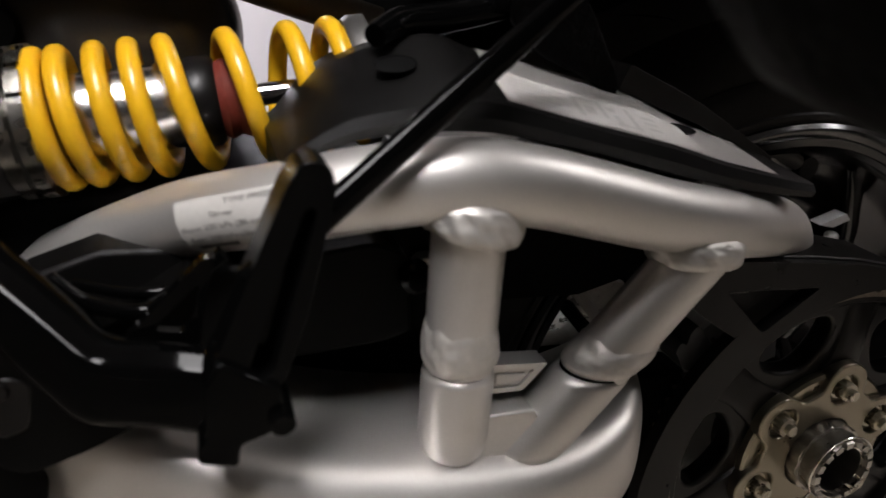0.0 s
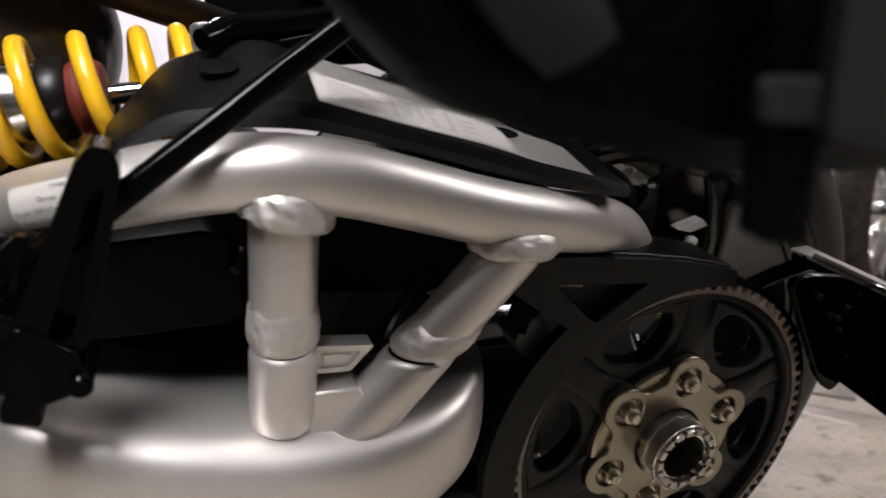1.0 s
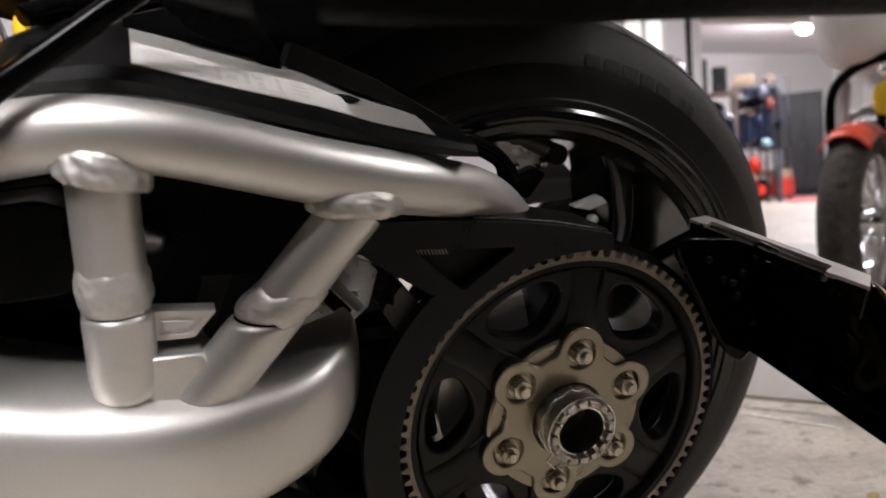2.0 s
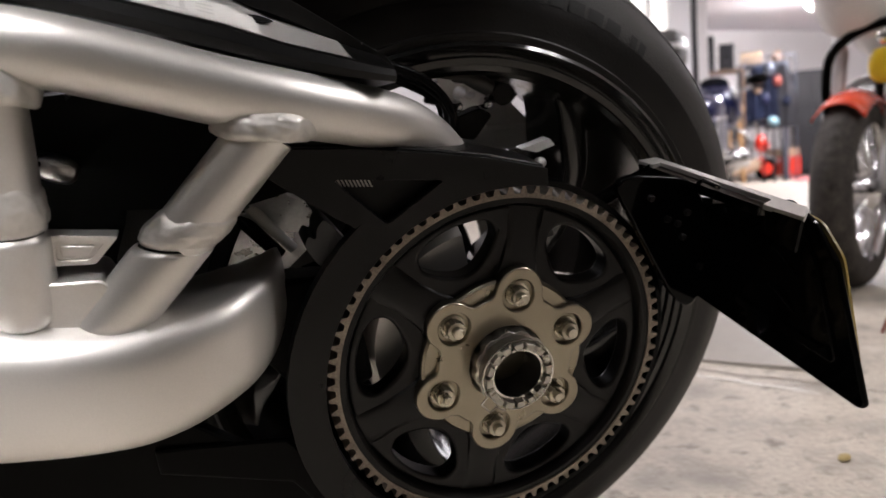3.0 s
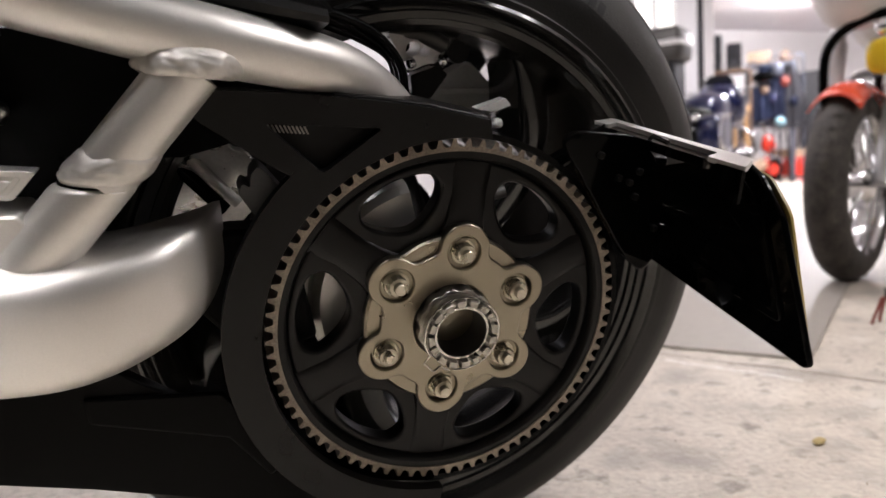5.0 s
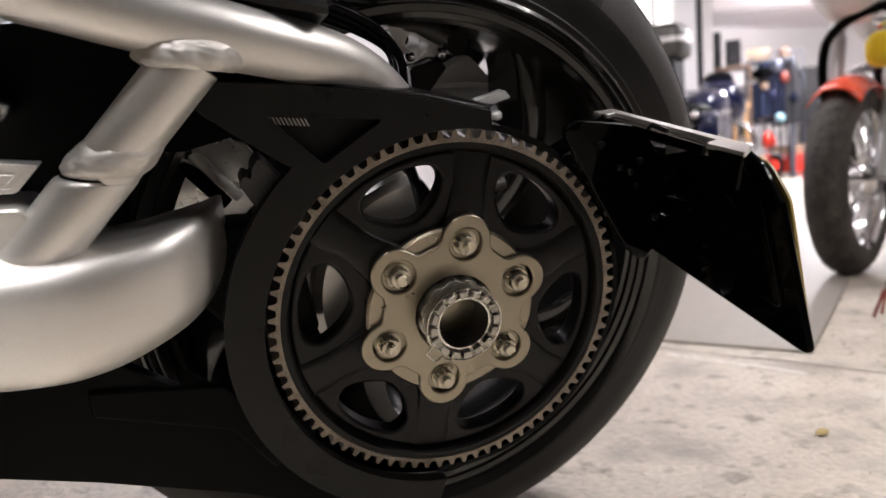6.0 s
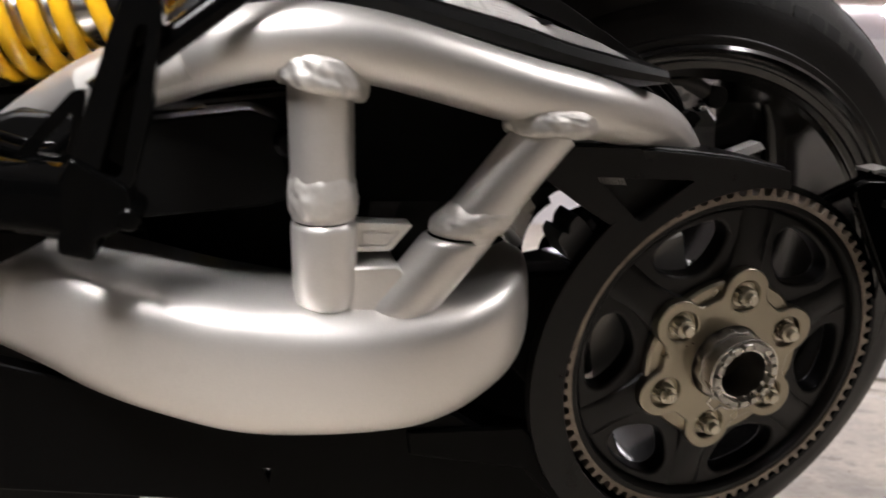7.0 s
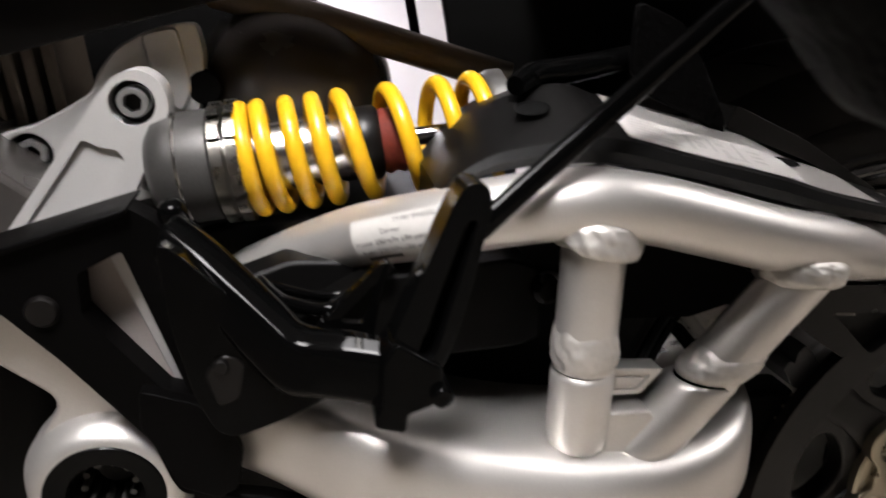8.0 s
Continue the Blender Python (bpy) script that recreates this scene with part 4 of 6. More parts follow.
# passenger peg, hanger and stay
peg_out = rounded([(-0.383, 0.612), (-0.3755, 0.6205), (-0.366, 0.617), (-0.365, 0.607), (-0.380, 0.560), (-0.3945, 0.526), (-0.420, 0.530), (-0.4185, 0.545)], 0.006, 4)
slot = rounded([(-0.3775, 0.602), (-0.3725, 0.601), (-0.3985, 0.532), (-0.4085, 0.534)], 0.004, 3)
peg = part("passenger_footpeg", slab(peg_out, -0.071, -0.050, [slot]), PEGRUB, bike, "folded black rubber passenger footpeg", bevel=0.0028, segs=3)
part("peg_back", slab(rounded([(-0.379, 0.606), (-0.370, 0.604), (-0.396, 0.528), (-0.4115, 0.531)], 0.004, 3), -0.058, -0.052), GLOSS, peg)
part("peg_base", slab(rounded([(-0.4250, 0.5350), (-0.4174, 0.5460), (-0.3958, 0.5283), (-0.3962, 0.5148), (-0.4023, 0.5077), (-0.4150, 0.5050), (-0.4172, 0.4943), (-0.4327, 0.5006), (-0.4311, 0.5090), (-0.4275, 0.5120)], 0.0022, 2), -0.075, -0.046), GLOSS, peg, bevel=0.0022, segs=3)
part("pivot_pin", lathe([(0.0, -0.080), (0.0045, -0.080), (0.0055, -0.079), (0.0055, -0.046)], (-0.3975, 0, 0.514), 20), GLOSS, peg)
rings = []
# ridge x, y, z and the depth of the arm under it
for x, y, z, h in catmull([(-0.5290, 0.002, 0.5965, 0.020), (-0.5116, -0.011, 0.5833, 0.026), (-0.4973, -0.022, 0.5694, 0.032), (-0.4795, -0.036, 0.5517, 0.036), (-0.4708, -0.043, 0.5430, 0.035), (-0.4642, -0.046, 0.5388, 0.033), (-0.4532, -0.050, 0.5360, 0.0315), (-0.4339, -0.056, 0.5328, 0.0330), (-0.4202, -0.060, 0.5300, 0.0350)], 4):
    flat = min(1.0, max(0.0, (x + 0.475) / 0.03))
    tx, tz = 0.008 * (1 - flat), 0.003 + 0.004 * flat
    rings.append([(x, y, z), (x + tx * 0.5, y + 0.008, z + tz * 0.85), (x + tx, y + 0.017, z + tz), (x + tx, y + 0.030, z - 0.006), (x - 0.5 * tx, y + 0.026, z - h * 0.9), (x - tx, y + 0.006, z - h), (x - 0.8 * tx, y - 0.003, z - h * 0.82), (x - 0.4 * tx, y - 0.003, z - h * 0.35)])
hanger = part("peg_hanger", grid(rings), GLOSS, bike, "gloss black cast peg hanger", smooth=30, bevel=0.0032, segs=6)
part("hanger_plate", slab(rounded([(-0.5270, 0.5960), (-0.5180, 0.5890), (-0.4979, 0.5640), (-0.4740, 0.5300), (-0.4578, 0.5135), (-0.4475, 0.4960), (-0.4608, 0.4900), (-0.4809, 0.4831), (-0.5070, 0.4772), (-0.5169, 0.4830), (-0.5246, 0.5082), (-0.5290, 0.5529)], 0.005, 3), -0.024, -0.012), GLOSS, hanger, bevel=0.003)
part("plate_recess", slab(rounded([(-0.5170, 0.5200), (-0.5050, 0.5300), (-0.4950, 0.5240), (-0.5010, 0.5020), (-0.5130, 0.4990)], 0.004, 3), -0.0255, -0.022), BLACK_ALU, hanger, bevel=0.001)
part("bolt_boss", lathe([(0.0, -0.028), (0.0035, -0.028), (0.0042, -0.027), (0.0042, -0.022)], (-0.5075, 0, 0.5235), 20), BLACK_ALU, hanger)
part("heel_fin", slab(rounded([(-0.4121, 0.5720), (-0.4180, 0.5725), (-0.4560, 0.5400), (-0.4250, 0.5320), (-0.4195, 0.5541)], 0.003, 3), -0.034, -0.028, [rounded([(-0.4205, 0.5620), (-0.4430, 0.5430), (-0.4300, 0.5395), (-0.4250, 0.5480)], 0.003, 3)]), GLOSS, hanger, bevel=0.0015)
part("seat_stay", tube([(-0.402, -0.064, 0.572), (-0.17, 0.004, 0.706)], 0.0066, 16, squash=0.75), GLOSS, bike, "gloss black tubular stay")
part("rear_frame_rail", tube(catmull([(-0.322, 0.030, 0.6475), (-0.305, 0.045, 0.651), (-0.283, 0.05, 0.651), (-0.245, 0.05, 0.655), (-0.212, 0.05, 0.661)], 4), [0.006, 0.0065, 0.007, 0.0075, 0.008, 0.008, 0.0085, 0.0085, 0.0085, 0.008, 0.0078, 0.0075, 0.0072, 0.007, 0.0068, 0.0066, 0.0064], 20), GLOSS, bike, "gloss black rear frame tube")

# hoses and bolts between the hanger and the belt cover
part("breather_hose", tube(catmull([(-0.484, 0.000, 0.560), (-0.470, 0.000, 0.544), (-0.447, 0.000, 0.536), (-0.431, 0.000, 0.544), (-0.409, 0.000, 0.559)], 6), 0.0042, 14), GLOSS, bike, "gloss black breather hose")
part("brake_cable", tube(catmull([(-0.478, 0.012, 0.551), (-0.457, 0.012, 0.542), (-0.439, 0.012, 0.539), (-0.423, 0.012, 0.544)], 6), 0.0030, 12), GLOSS, bike, "thin black cable")
for x, y, z, r in ((-0.526, 0.030, 0.596, 0.0085), (-0.517, 0.022, 0.584, 0.0060)):
    part("dome_bolt", moved(blob((0, 0, 0), (r, 0.010, r), 20, 2.2), pose(x, y, z)), GLOSS, bike)

# frame plates, links and pivot at the front of the swingarm
LINK_BOLT = (-0.5493, 0.101, 0.6512)
link = part("shock_link", slab(rounded([(-0.690, 0.522), (-0.6468, 0.5703), (-0.5690, 0.6575), (-0.5570, 0.6690), (-0.5416, 0.6720), (-0.5300, 0.6630), (-0.5272, 0.6465), (-0.5361, 0.6311), (-0.5642, 0.5871), (-0.5698, 0.5840), (-0.6142, 0.5740), (-0.690, 0.556)], 0.007, 5), 0.096, 0.122, [rounded([(-0.5830, 0.6325), (-0.5745, 0.6262), (-0.5640, 0.6235), (-0.5608, 0.6165), (-0.5815, 0.5878), (-0.6320, 0.5775)], 0.003, 3), circle(LINK_BOLT[0], LINK_BOLT[2], 0.0139, 40)]), CAST, bike, "cast silver shock link", bevel=0.0026, segs=4)
b = slab([(-0.650, 0.568), (-0.588, 0.637), (-0.556, 0.628), (-0.556, 0.612), (-0.578, 0.582)], 0.0, 0.006)
# the pocket's floor leans back towards its top
for v in b.verts:
    v.co.y += 0.0978 + 0.03 * (v.co.z - 0.578)
part("link_floor", b, CAST, link)


def cap_bolt(c, r, parent):
    b = part("socket_bolt", lathe([(r * 0.62, -0.004), (r * 0.9, -0.004), (r, -0.002), (r, 0.008)], c, 32), BOLT_GREY, parent)
    hexa = [(c[0] + r * 0.62 * math.cos(radians(60 * k + 12)), c[2] + r * 0.62 * math.sin(radians(60 * k + 12))) for k in range(6)]
    ob = part("hex_recess", slab(circle(c[0], c[2], r * 0.66, 32), c[1] - 0.003, c[1] + 0.006, [hexa]), BOLT_GREY, b)
    # well and counterbore are black to paint the shade round the bolt
    part("bolt_well", lathe([(0.0, 0.004), (r * 0.7, 0.004)], c, 24), BLACK_ALU, b)
    part("counterbore", lathe([(r * 1.0, 0.010), (r * 1.45, 0.010), (r * 1.45, 0.013)], c, 40), BLACK_ALU, b)
    return b


cap_bolt(LINK_BOLT, 0.0098, link)
plate = part("frame_plate", slab(rounded([(-0.720, 0.600), (-0.655, 0.6310), (-0.6293, 0.6355), (-0.6049, 0.6455), (-0.5870, 0.6545), (-0.5815, 0.6663), (-0.5660, 0.6819), (-0.5472, 0.6905), (-0.5280, 0.6945), (-0.5110, 0.6945), (-0.5085, 0.6752), (-0.5140, 0.6403), (-0.5250, 0.6273), (-0.5384, 0.6185), (-0.560, 0.575), (-0.70, 0.560)], 0.006, 4), 0.160, 0.188, [circle(-0.6370, 0.6150, 0.0150, 36)]), CAST, bike, "cast silver frame plate", bevel=0.004, segs=4)
part("plate_web", slab(rounded([(-0.5480, 0.6900), (-0.5230, 0.6930), (-0.5200, 0.6500), (-0.5300, 0.6330), (-0.5440, 0.6500)], 0.006, 4), 0.157, 0.162), CAST, plate, bevel=0.0015)
cap_bolt((-0.6370, 0.166, 0.6150), 0.0105, plate)
cap_bolt((-0.5600, 0.150, 0.5890), 0.0065, plate)
hbar = part("side_bracket", slab(rounded([(-0.70, 0.573), (-0.619, 0.589), (-0.551, 0.603), (-0.535, 0.590), (-0.531, 0.574), (-0.5235, 0.531), (-0.520, 0.480), (-0.513, 0.452), (-0.513, 0.438), (-0.515, 0.425), (-0.520, 0.403), (-0.525, 0.396), (-0.556, 0.409), (-0.560, 0.419), (-0.566, 0.450), (-0.605, 0.515), (-0.631, 0.552), (-0.70, 0.595 - 0.05)], 0.005, 3), 0.030, 0.052, [rounded([(-0.584, 0.567), (-0.558, 0.577), (-0.5375, 0.477), (-0.551, 0.482), (-0.587, 0.542)], 0.002, 3)]), SATIN, bike, "satin black side bracket", bevel=0.003)
part("bracket_top", slab([(-0.70, 0.569), (-0.619, 0.585), (-0.551, 0.599), (-0.549, 0.603), (-0.619, 0.589), (-0.70, 0.573)], 0.024, 0.070), SATIN, hbar, bevel=0.001)
part("leg_screw", lathe([(0.0, 0.026), (0.008, 0.026), (0.0095, 0.028), (0.0095, 0.034)], (-0.607, 0, 0.548), 24), BLACK_ALU, hbar)
ins = part("side_insert", slab([(-0.600, 0.580), (-0.552, 0.590), (-0.528, 0.466), (-0.556, 0.470), (-0.600, 0.53)], 0.060, 0.066), mat("pinkish_insert_paint", (0.45, 0.40, 0.375), 0.45, 0.2, 0.06, 500, 0.006, 20), bike, "pale pinkish insert panel", bevel=0.001)
part("insert_rib", slab([(-0.5745, 0.580), (-0.563, 0.583), (-0.538, 0.470), (-0.548, 0.470)], 0.053, 0.060), CAST, ins, bevel=0.001)
pv = part("pivot_plate", slab(rounded([(-0.70, 0.60), (-0.640, 0.552), (-0.612, 0.508), (-0.566, 0.432), (-0.548, 0.400), (-0.556, 0.388), (-0.584, 0.374), (-0.613, 0.354), (-0.66, 0.36), (-0.652, 0.42), (-0.640, 0.452), (-0.620, 0.476), (-0.70, 0.56)], 0.012, 4), 0.054, 0.085, [circle(-0.604, 0.412, 0.0235, 40)]), SILVER, bike, "cast silver swingarm pivot plate", bevel=0.004, segs=3)
PV = (-0.604, 0, 0.412)
part("pivot_boss", lathe([(0.032, 0.036), (0.040, 0.036), (0.046, 0.040), (0.050, 0.048), (0.055, 0.060), (0.055, 0.075)], PV, 56), SILVER, pv)
part("pivot_ring", lathe([(0.022, 0.044), (0.024, 0.037), (0.037, 0.035), (0.0395, 0.038), (0.0395, 0.05)], PV, 56), PEGRUB, pv, "black rubber pivot seal")
part("pivot_bore", lathe([(0.0, 0.075), (0.013, 0.072), (0.019, 0.055), (0.0225, 0.045)], PV, 40), BLACK_ALU, pv)
for k in range(10):
    x, z = PV[0] + 0.016 * math.cos(radians(36 * k)), PV[2] + 0.016 * math.sin(radians(36 * k))
    part("pivot_spline", tube([(x, 0.050, z), (x, 0.070, z)], 0.0022, 8), GREY_CAP, pv)
part("pivot_cover", slab(rounded([(-0.556, 0.507), (-0.527, 0.493), (-0.510, 0.467), (-0.508, 0.454), (-0.514, 0.433), (-0.526, 0.428), (-0.546, 0.440), (-0.553, 0.466), (-0.560, 0.484)], 0.003, 3), -0.008, 0.002), SATIN, bike, "satin black cover over the swingarm pivot", bevel=0.002)
# engine side
part("airbox_dome", moved(blob((0, 0, 0), (0.078, 0.075, 0.073), 48, 2.2), pose(-0.449, 0.228, 0.633, 0, 12, 0)), DOME, bike, "smooth dark engine cover")
# black disc in place of the shaded recess
part("dome_recess", lathe([(0.0, 0.158), (0.011, 0.158), (0.013, 0.163)], (-0.512, 0, 0.650), 24), RECESS_SHADE, bike)
part("chrome_fitting", moved(blob((0, 0, 0), (0.0135, 0.008, 0.009), 20, 2.8), pose(-0.288, 0.064, 0.5005, 0, 25, 0)), ALU, bike, "small chrome fitting behind the struts")
part("rear_frame_tube", tube([(-0.50, 0.205, 0.715), (-0.40, 0.19, 0.679), (-0.285, 0.17, 0.634)], 0.0125, 20), TUBE_BROWN, bike, "grey painted frame tube")
part("upper_frame_tube", slab(rounded([(-0.80, 0.660), (-0.6330, 0.6835), (-0.5130, 0.7035), (-0.42, 0.720), (-0.42, 0.770), (-0.60, 0.750), (-0.80, 0.725)], 0.006, 3), 0.135, 0.165), GUARD, bike, "satin black frame rail under the seat", bevel=0.006, segs=4)
part("seat_pan", slab(rounded([(-0.75, 0.750), (-0.56, 0.738), (-0.42, 0.714), (-0.30, 0.712), (-0.12, 0.715), (0.06, 0.74), (0.05, 0.80), (-0.75, 0.82)], 0.02, 4), 0.10, 0.17), PLASTIC, bike, "black seat base and tail", bevel=0.008)
part("seat_bracket", tube([(-0.356, 0.20, 0.730), (-0.349, 0.20, 0.652)], 0.004, 10), PLASTIC, bike, "black seat bracket")
for k in range(4):
    part("cylinder_fin", box(-0.665 + 0.014 * k, -0.656 + 0.014 * k, 0.19, 0.28, 0.60, 0.69), TUBE_BROWN, bike, bevel=0.002)
# added blocker, standing in for engine and airbox before the bright wall
part("airbox_wall", slab(rounded([(-0.98, 0.50), (-0.392, 0.50), (-0.384, 0.60), (-0.400, 0.668), (-0.418, 0.69), (-0.44, 0.80), (-0.98, 0.80)], 0.02, 4), 0.300, 0.330), PLASTIC, bike, "black sheet added behind the engine to block the bright wall", bevel=0.006)
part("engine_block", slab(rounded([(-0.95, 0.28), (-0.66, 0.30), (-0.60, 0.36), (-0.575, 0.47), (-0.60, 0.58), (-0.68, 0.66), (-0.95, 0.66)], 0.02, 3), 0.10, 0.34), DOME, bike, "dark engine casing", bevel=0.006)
# added block that hides the lit floor and silencer behind the swingarm
part("underseat_box", slab(rounded([(-0.53, 0.33), (-0.31, 0.33), (-0.25, 0.38), (-0.26, 0.53), (-0.30, 0.57), (-0.53, 0.565)], 0.015, 3), 0.10, 0.24), PLASTIC, bike, "black block added behind the swingarm to hide bright gaps", bevel=0.005)
for j, (z, r) in enumerate(((0.335, 0.042), (0.425, 0.040))):
    part("silencer", tube([(-0.62, 0.31, z + 0.02), (-0.50, 0.33, z), (-0.10, 0.36, z + 0.01), (-0.09, 0.36, z + 0.01)], [r * 0.7, r, r, r * 0.7], 28), CHROME, bike, "chrome silencer on the far side")
for j in range(3):
    y = 0.03 + 0.014 * j
    part("brake_hose", tube(catmull([(-0.12, 0.05 + 0.01 * j, 0.552), (-0.07, y + 0.02, 0.548 - 0.004 * j), (-0.03, y + 0.03, 0.530 - 0.004 * j), (-0.008, y + 0.04, 0.505), (0.0, y + 0.06, 0.48)], 6), 0.0035, 10), PEGRUB, bike)

# dark arc added beyond the wheel, blocking pale wall and floor between spokes
stay_arc = [at(0.30, d) for d in range(-20, 40, 6)] + [at(0.115, d) for d in range(34, -22, -6)]
part("far_mudguard", slab(stay_arc, 0.295, 0.303), DOME, bike, "dark sheet added beyond the wheel to block the pale background", bevel=0.002)
# bright bracket between the wheel and the guard
def tip(bm, z0, slope):
    """Leans a flat piece: back towards its top, or forwards where the slope is negative."""
    for v in bm.verts:
        v.co.y += slope * (v.co.z - z0)
    return bm


brk = [(-0.206, 0.385), (-0.200, 0.410), (-0.193, 0.426), (-0.182, 0.441), (-0.177, 0.4455), (-0.174, 0.443), (-0.170, 0.4495), (-0.163, 0.4580), (-0.157, 0.4605), (-0.1545, 0.455), (-0.1515, 0.4545), (-0.1495, 0.461), (-0.144, 0.4610), (-0.139, 0.452), (-0.130, 0.448), (-0.122, 0.435), (-0.128, 0.395), (-0.150, 0.372)]
bracket = part("disc_carrier", tip(slab(brk, 0.096, 0.112), 0.43, -0.6), ALU, bike, "bright scalloped disc carrier", bevel=0.005, segs=4)
part("carrier_tie", tube([(-0.1700, 0.088, 0.4480), (-0.1415, 0.088, 0.4085)], 0.0044, 12), LABEL, bracket, "pale tie bar")
part("carrier_band", tube([(-0.1800, 0.094, 0.4410), (-0.1520, 0.094, 0.4030)], 0.0058, 12), PEGRUB, bracket)
part("rubber_stop", slab(rounded([(-0.142, 0.438), (-0.138, 0.4445), (-0.1335, 0.4405), (-0.132, 0.449), (-0.1265, 0.4545), (-0.121, 0.4485), (-0.108, 0.428), (-0.116, 0.416), (-0.134, 0.422)], 0.0025, 3), 0.004, 0.034), mat("grey_worn_rubber", (0.030, 0.031, 0.033), 0.45, 0.0, 0.2, 500, 0.01, 40), bike, "worn grey rubber stop", bevel=0.002)
# caliper and bright castings seen inside the rim
cal = part("brake_caliper", tip(slab(rounded([(-0.006, 0.5250), (0.014, 0.5200), (0.040, 0.5130), (0.0455, 0.5050), (0.0420, 0.4955), (0.0290, 0.4960), (0.0140, 0.4905), (0.0040, 0.5080)], 0.004, 4), 0.118, 0.150, [circle(0.0270, 0.5065, 0.0042, 20), circle(0.0165, 0.5100, 0.0060, 24)]), 0.505, -0.5), PALE_ALU, bike, "bright aluminium brake caliper inside the rim", bevel=0.003, segs=3)
part("caliper_sleeve", tube([(-0.004, 0.114, 0.5235), (0.020, 0.114, 0.5215), (0.034, 0.114, 0.5160), (0.0435, 0.114, 0.5100)], [0.0035, 0.0050, 0.0072, 0.0066], 18), GREY_CAP, cal, "grey caliper sleeve")
part("caliper_bolt", moved(blob((0, 0, 0), (0.0055, 0.008, 0.0055), 20, 2.2), pose(0.0400, 0.116, 0.4985)), CHROME, cal)
part("caliper_bolt", moved(blob((0, 0, 0), (0.0045, 0.008, 0.0050), 20, 2.2), pose(0.0135, 0.116, 0.4990)), CHROME, cal)
part("piston_cap", tube([(0.0540, 0.110, 0.5045), (0.0540, 0.135, 0.5045)], 0.0095, 24), PEGRUB, cal, "black rubber piston cap")
part("caliper_bridge", slab(rounded([(0.0140, 0.4880), (0.0380, 0.4935), (0.0480, 0.4860), (0.0300, 0.4660), (0.0150, 0.4700)], 0.003, 3), 0.122, 0.140), PEGRUB, cal, bevel=0.002)
part("caliper_arm", slab(rounded([(0.0619, 0.4584), (0.0786, 0.4620), (0.0892, 0.4645), (0.0945, 0.4577), (0.0772, 0.4537)], 0.0012, 3), 0.096, 0.108), PALE_ALU, cal, "pale caliper arm", bevel=0.0015, segs=2)
part("caliper_pin", moved(blob((0, 0, 0), (0.0050, 0.006, 0.0042), 20, 2.4), pose(0.0819, 0.100, 0.4434)), PALE_ALU, cal)
cast = part("hub_casting", tip(slab(rounded([(0.0919, 0.4870), (0.0450, 0.4640), (0.060, 0.430), (0.1400, 0.4300), (0.1380, 0.4420), (0.1250, 0.4560)], 0.003, 3), 0.205, 0.230), 0.455, -0.5), PALE_ALU, bike, "satin aluminium casting on the far side of the wheel", bevel=0.004, segs=3)
part("casting_ledge", slab(rounded([(0.0500, 0.4640), (0.0900, 0.4610), (0.1280, 0.4560), (0.1270, 0.4520), (0.0900, 0.4560), (0.0520, 0.4590)], 0.0015, 3), 0.196, 0.206), PALE_ALU, cast, bevel=0.0015)
# black backdrop added behind the pivot
part("side_shield", slab([(-0.78, 0.12), (-0.50, 0.20), (-0.42, 0.30), (-0.42, 0.46), (-0.52, 0.50), (-0.78, 0.50)], 0.090, 0.098), PLASTIC, bike, "black sheet added behind the pivot as a backdrop")
# more added arcs that keep the view through the wheel dark
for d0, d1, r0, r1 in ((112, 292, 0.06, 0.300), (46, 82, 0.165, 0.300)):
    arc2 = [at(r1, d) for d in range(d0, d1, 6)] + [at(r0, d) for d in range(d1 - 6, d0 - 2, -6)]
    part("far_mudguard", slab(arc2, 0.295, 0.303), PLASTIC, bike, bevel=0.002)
# out of view: keeps the ceiling light off the tyre
part("tail_section", slab(rounded([(-0.24, 0.715), (-0.10, 0.695), (0.20, 0.700), (0.26, 0.76), (-0.22, 0.79)], 0.02, 4), 0.014, 0.285), PLASTIC, bike, "unseen black block under the seat, added to shade the tyre", bevel=0.008)
# added backdrop so the gap above the label stays black
part("underseat_panel", slab(rounded([(-0.302, 0.625), (-0.22, 0.590), (0.08, 0.590), (0.10, 0.73), (-0.312, 0.73)], 0.01, 3), 0.288, 0.300), PLASTIC, bike, "black backdrop added under the seat to close a bright gap", bevel=0.003)

# side-mounted number plate carrier
def slab_x(outline, x0, x1, holes=()):
    """A flat piece across the bike: an outline in y and z."""
    b = slab(outline, 0, x1 - x0, holes)
    return moved(b, Matrix(((0, 1, 0, x0), (1, 0, 0, 0), (0, 0, 1, 0), (0, 0, 0, 1))))


holder = part("plate_holder", slab_x(rounded([(0.030, 0.405), (-0.080, 0.438), (-0.103, 0.429), (-0.126, 0.406), (-0.1620, 0.3165), (-0.157, 0.3130), (0.020, 0.329), (0.035, 0.345)], 0.004, 4), 0.184, 0.189), GLOSS, bike, "gloss black side number plate carrier", bevel=0.0015)
rim = rounded([(0.022, 0.400), (-0.078, 0.430), (-0.098, 0.420), (-0.113, 0.400), (-0.138, 0.336), (0.016, 0.346)], 0.008, 4)
rim_in = rounded([(0.016, 0.395), (-0.074, 0.422), (-0.092, 0.413), (-0.106, 0.396), (-0.129, 0.344), (0.012, 0.353)], 0.008, 4)
part("carrier_rim", slab_x(rim, 0.1815, 0.1845, [rim_in]), GLOSS, holder, bevel=0.001)
for z0, z1 in ((0.385, 0.400), (0.358, 0.369)):
    part("carrier_rib", slab_x([(0.005, z1 - 0.004), (-0.075, z1), (-0.098, z0), (0.003, z0 - 0.004)], 0.1825, 0.1845), GLOSS, holder, bevel=0.001)
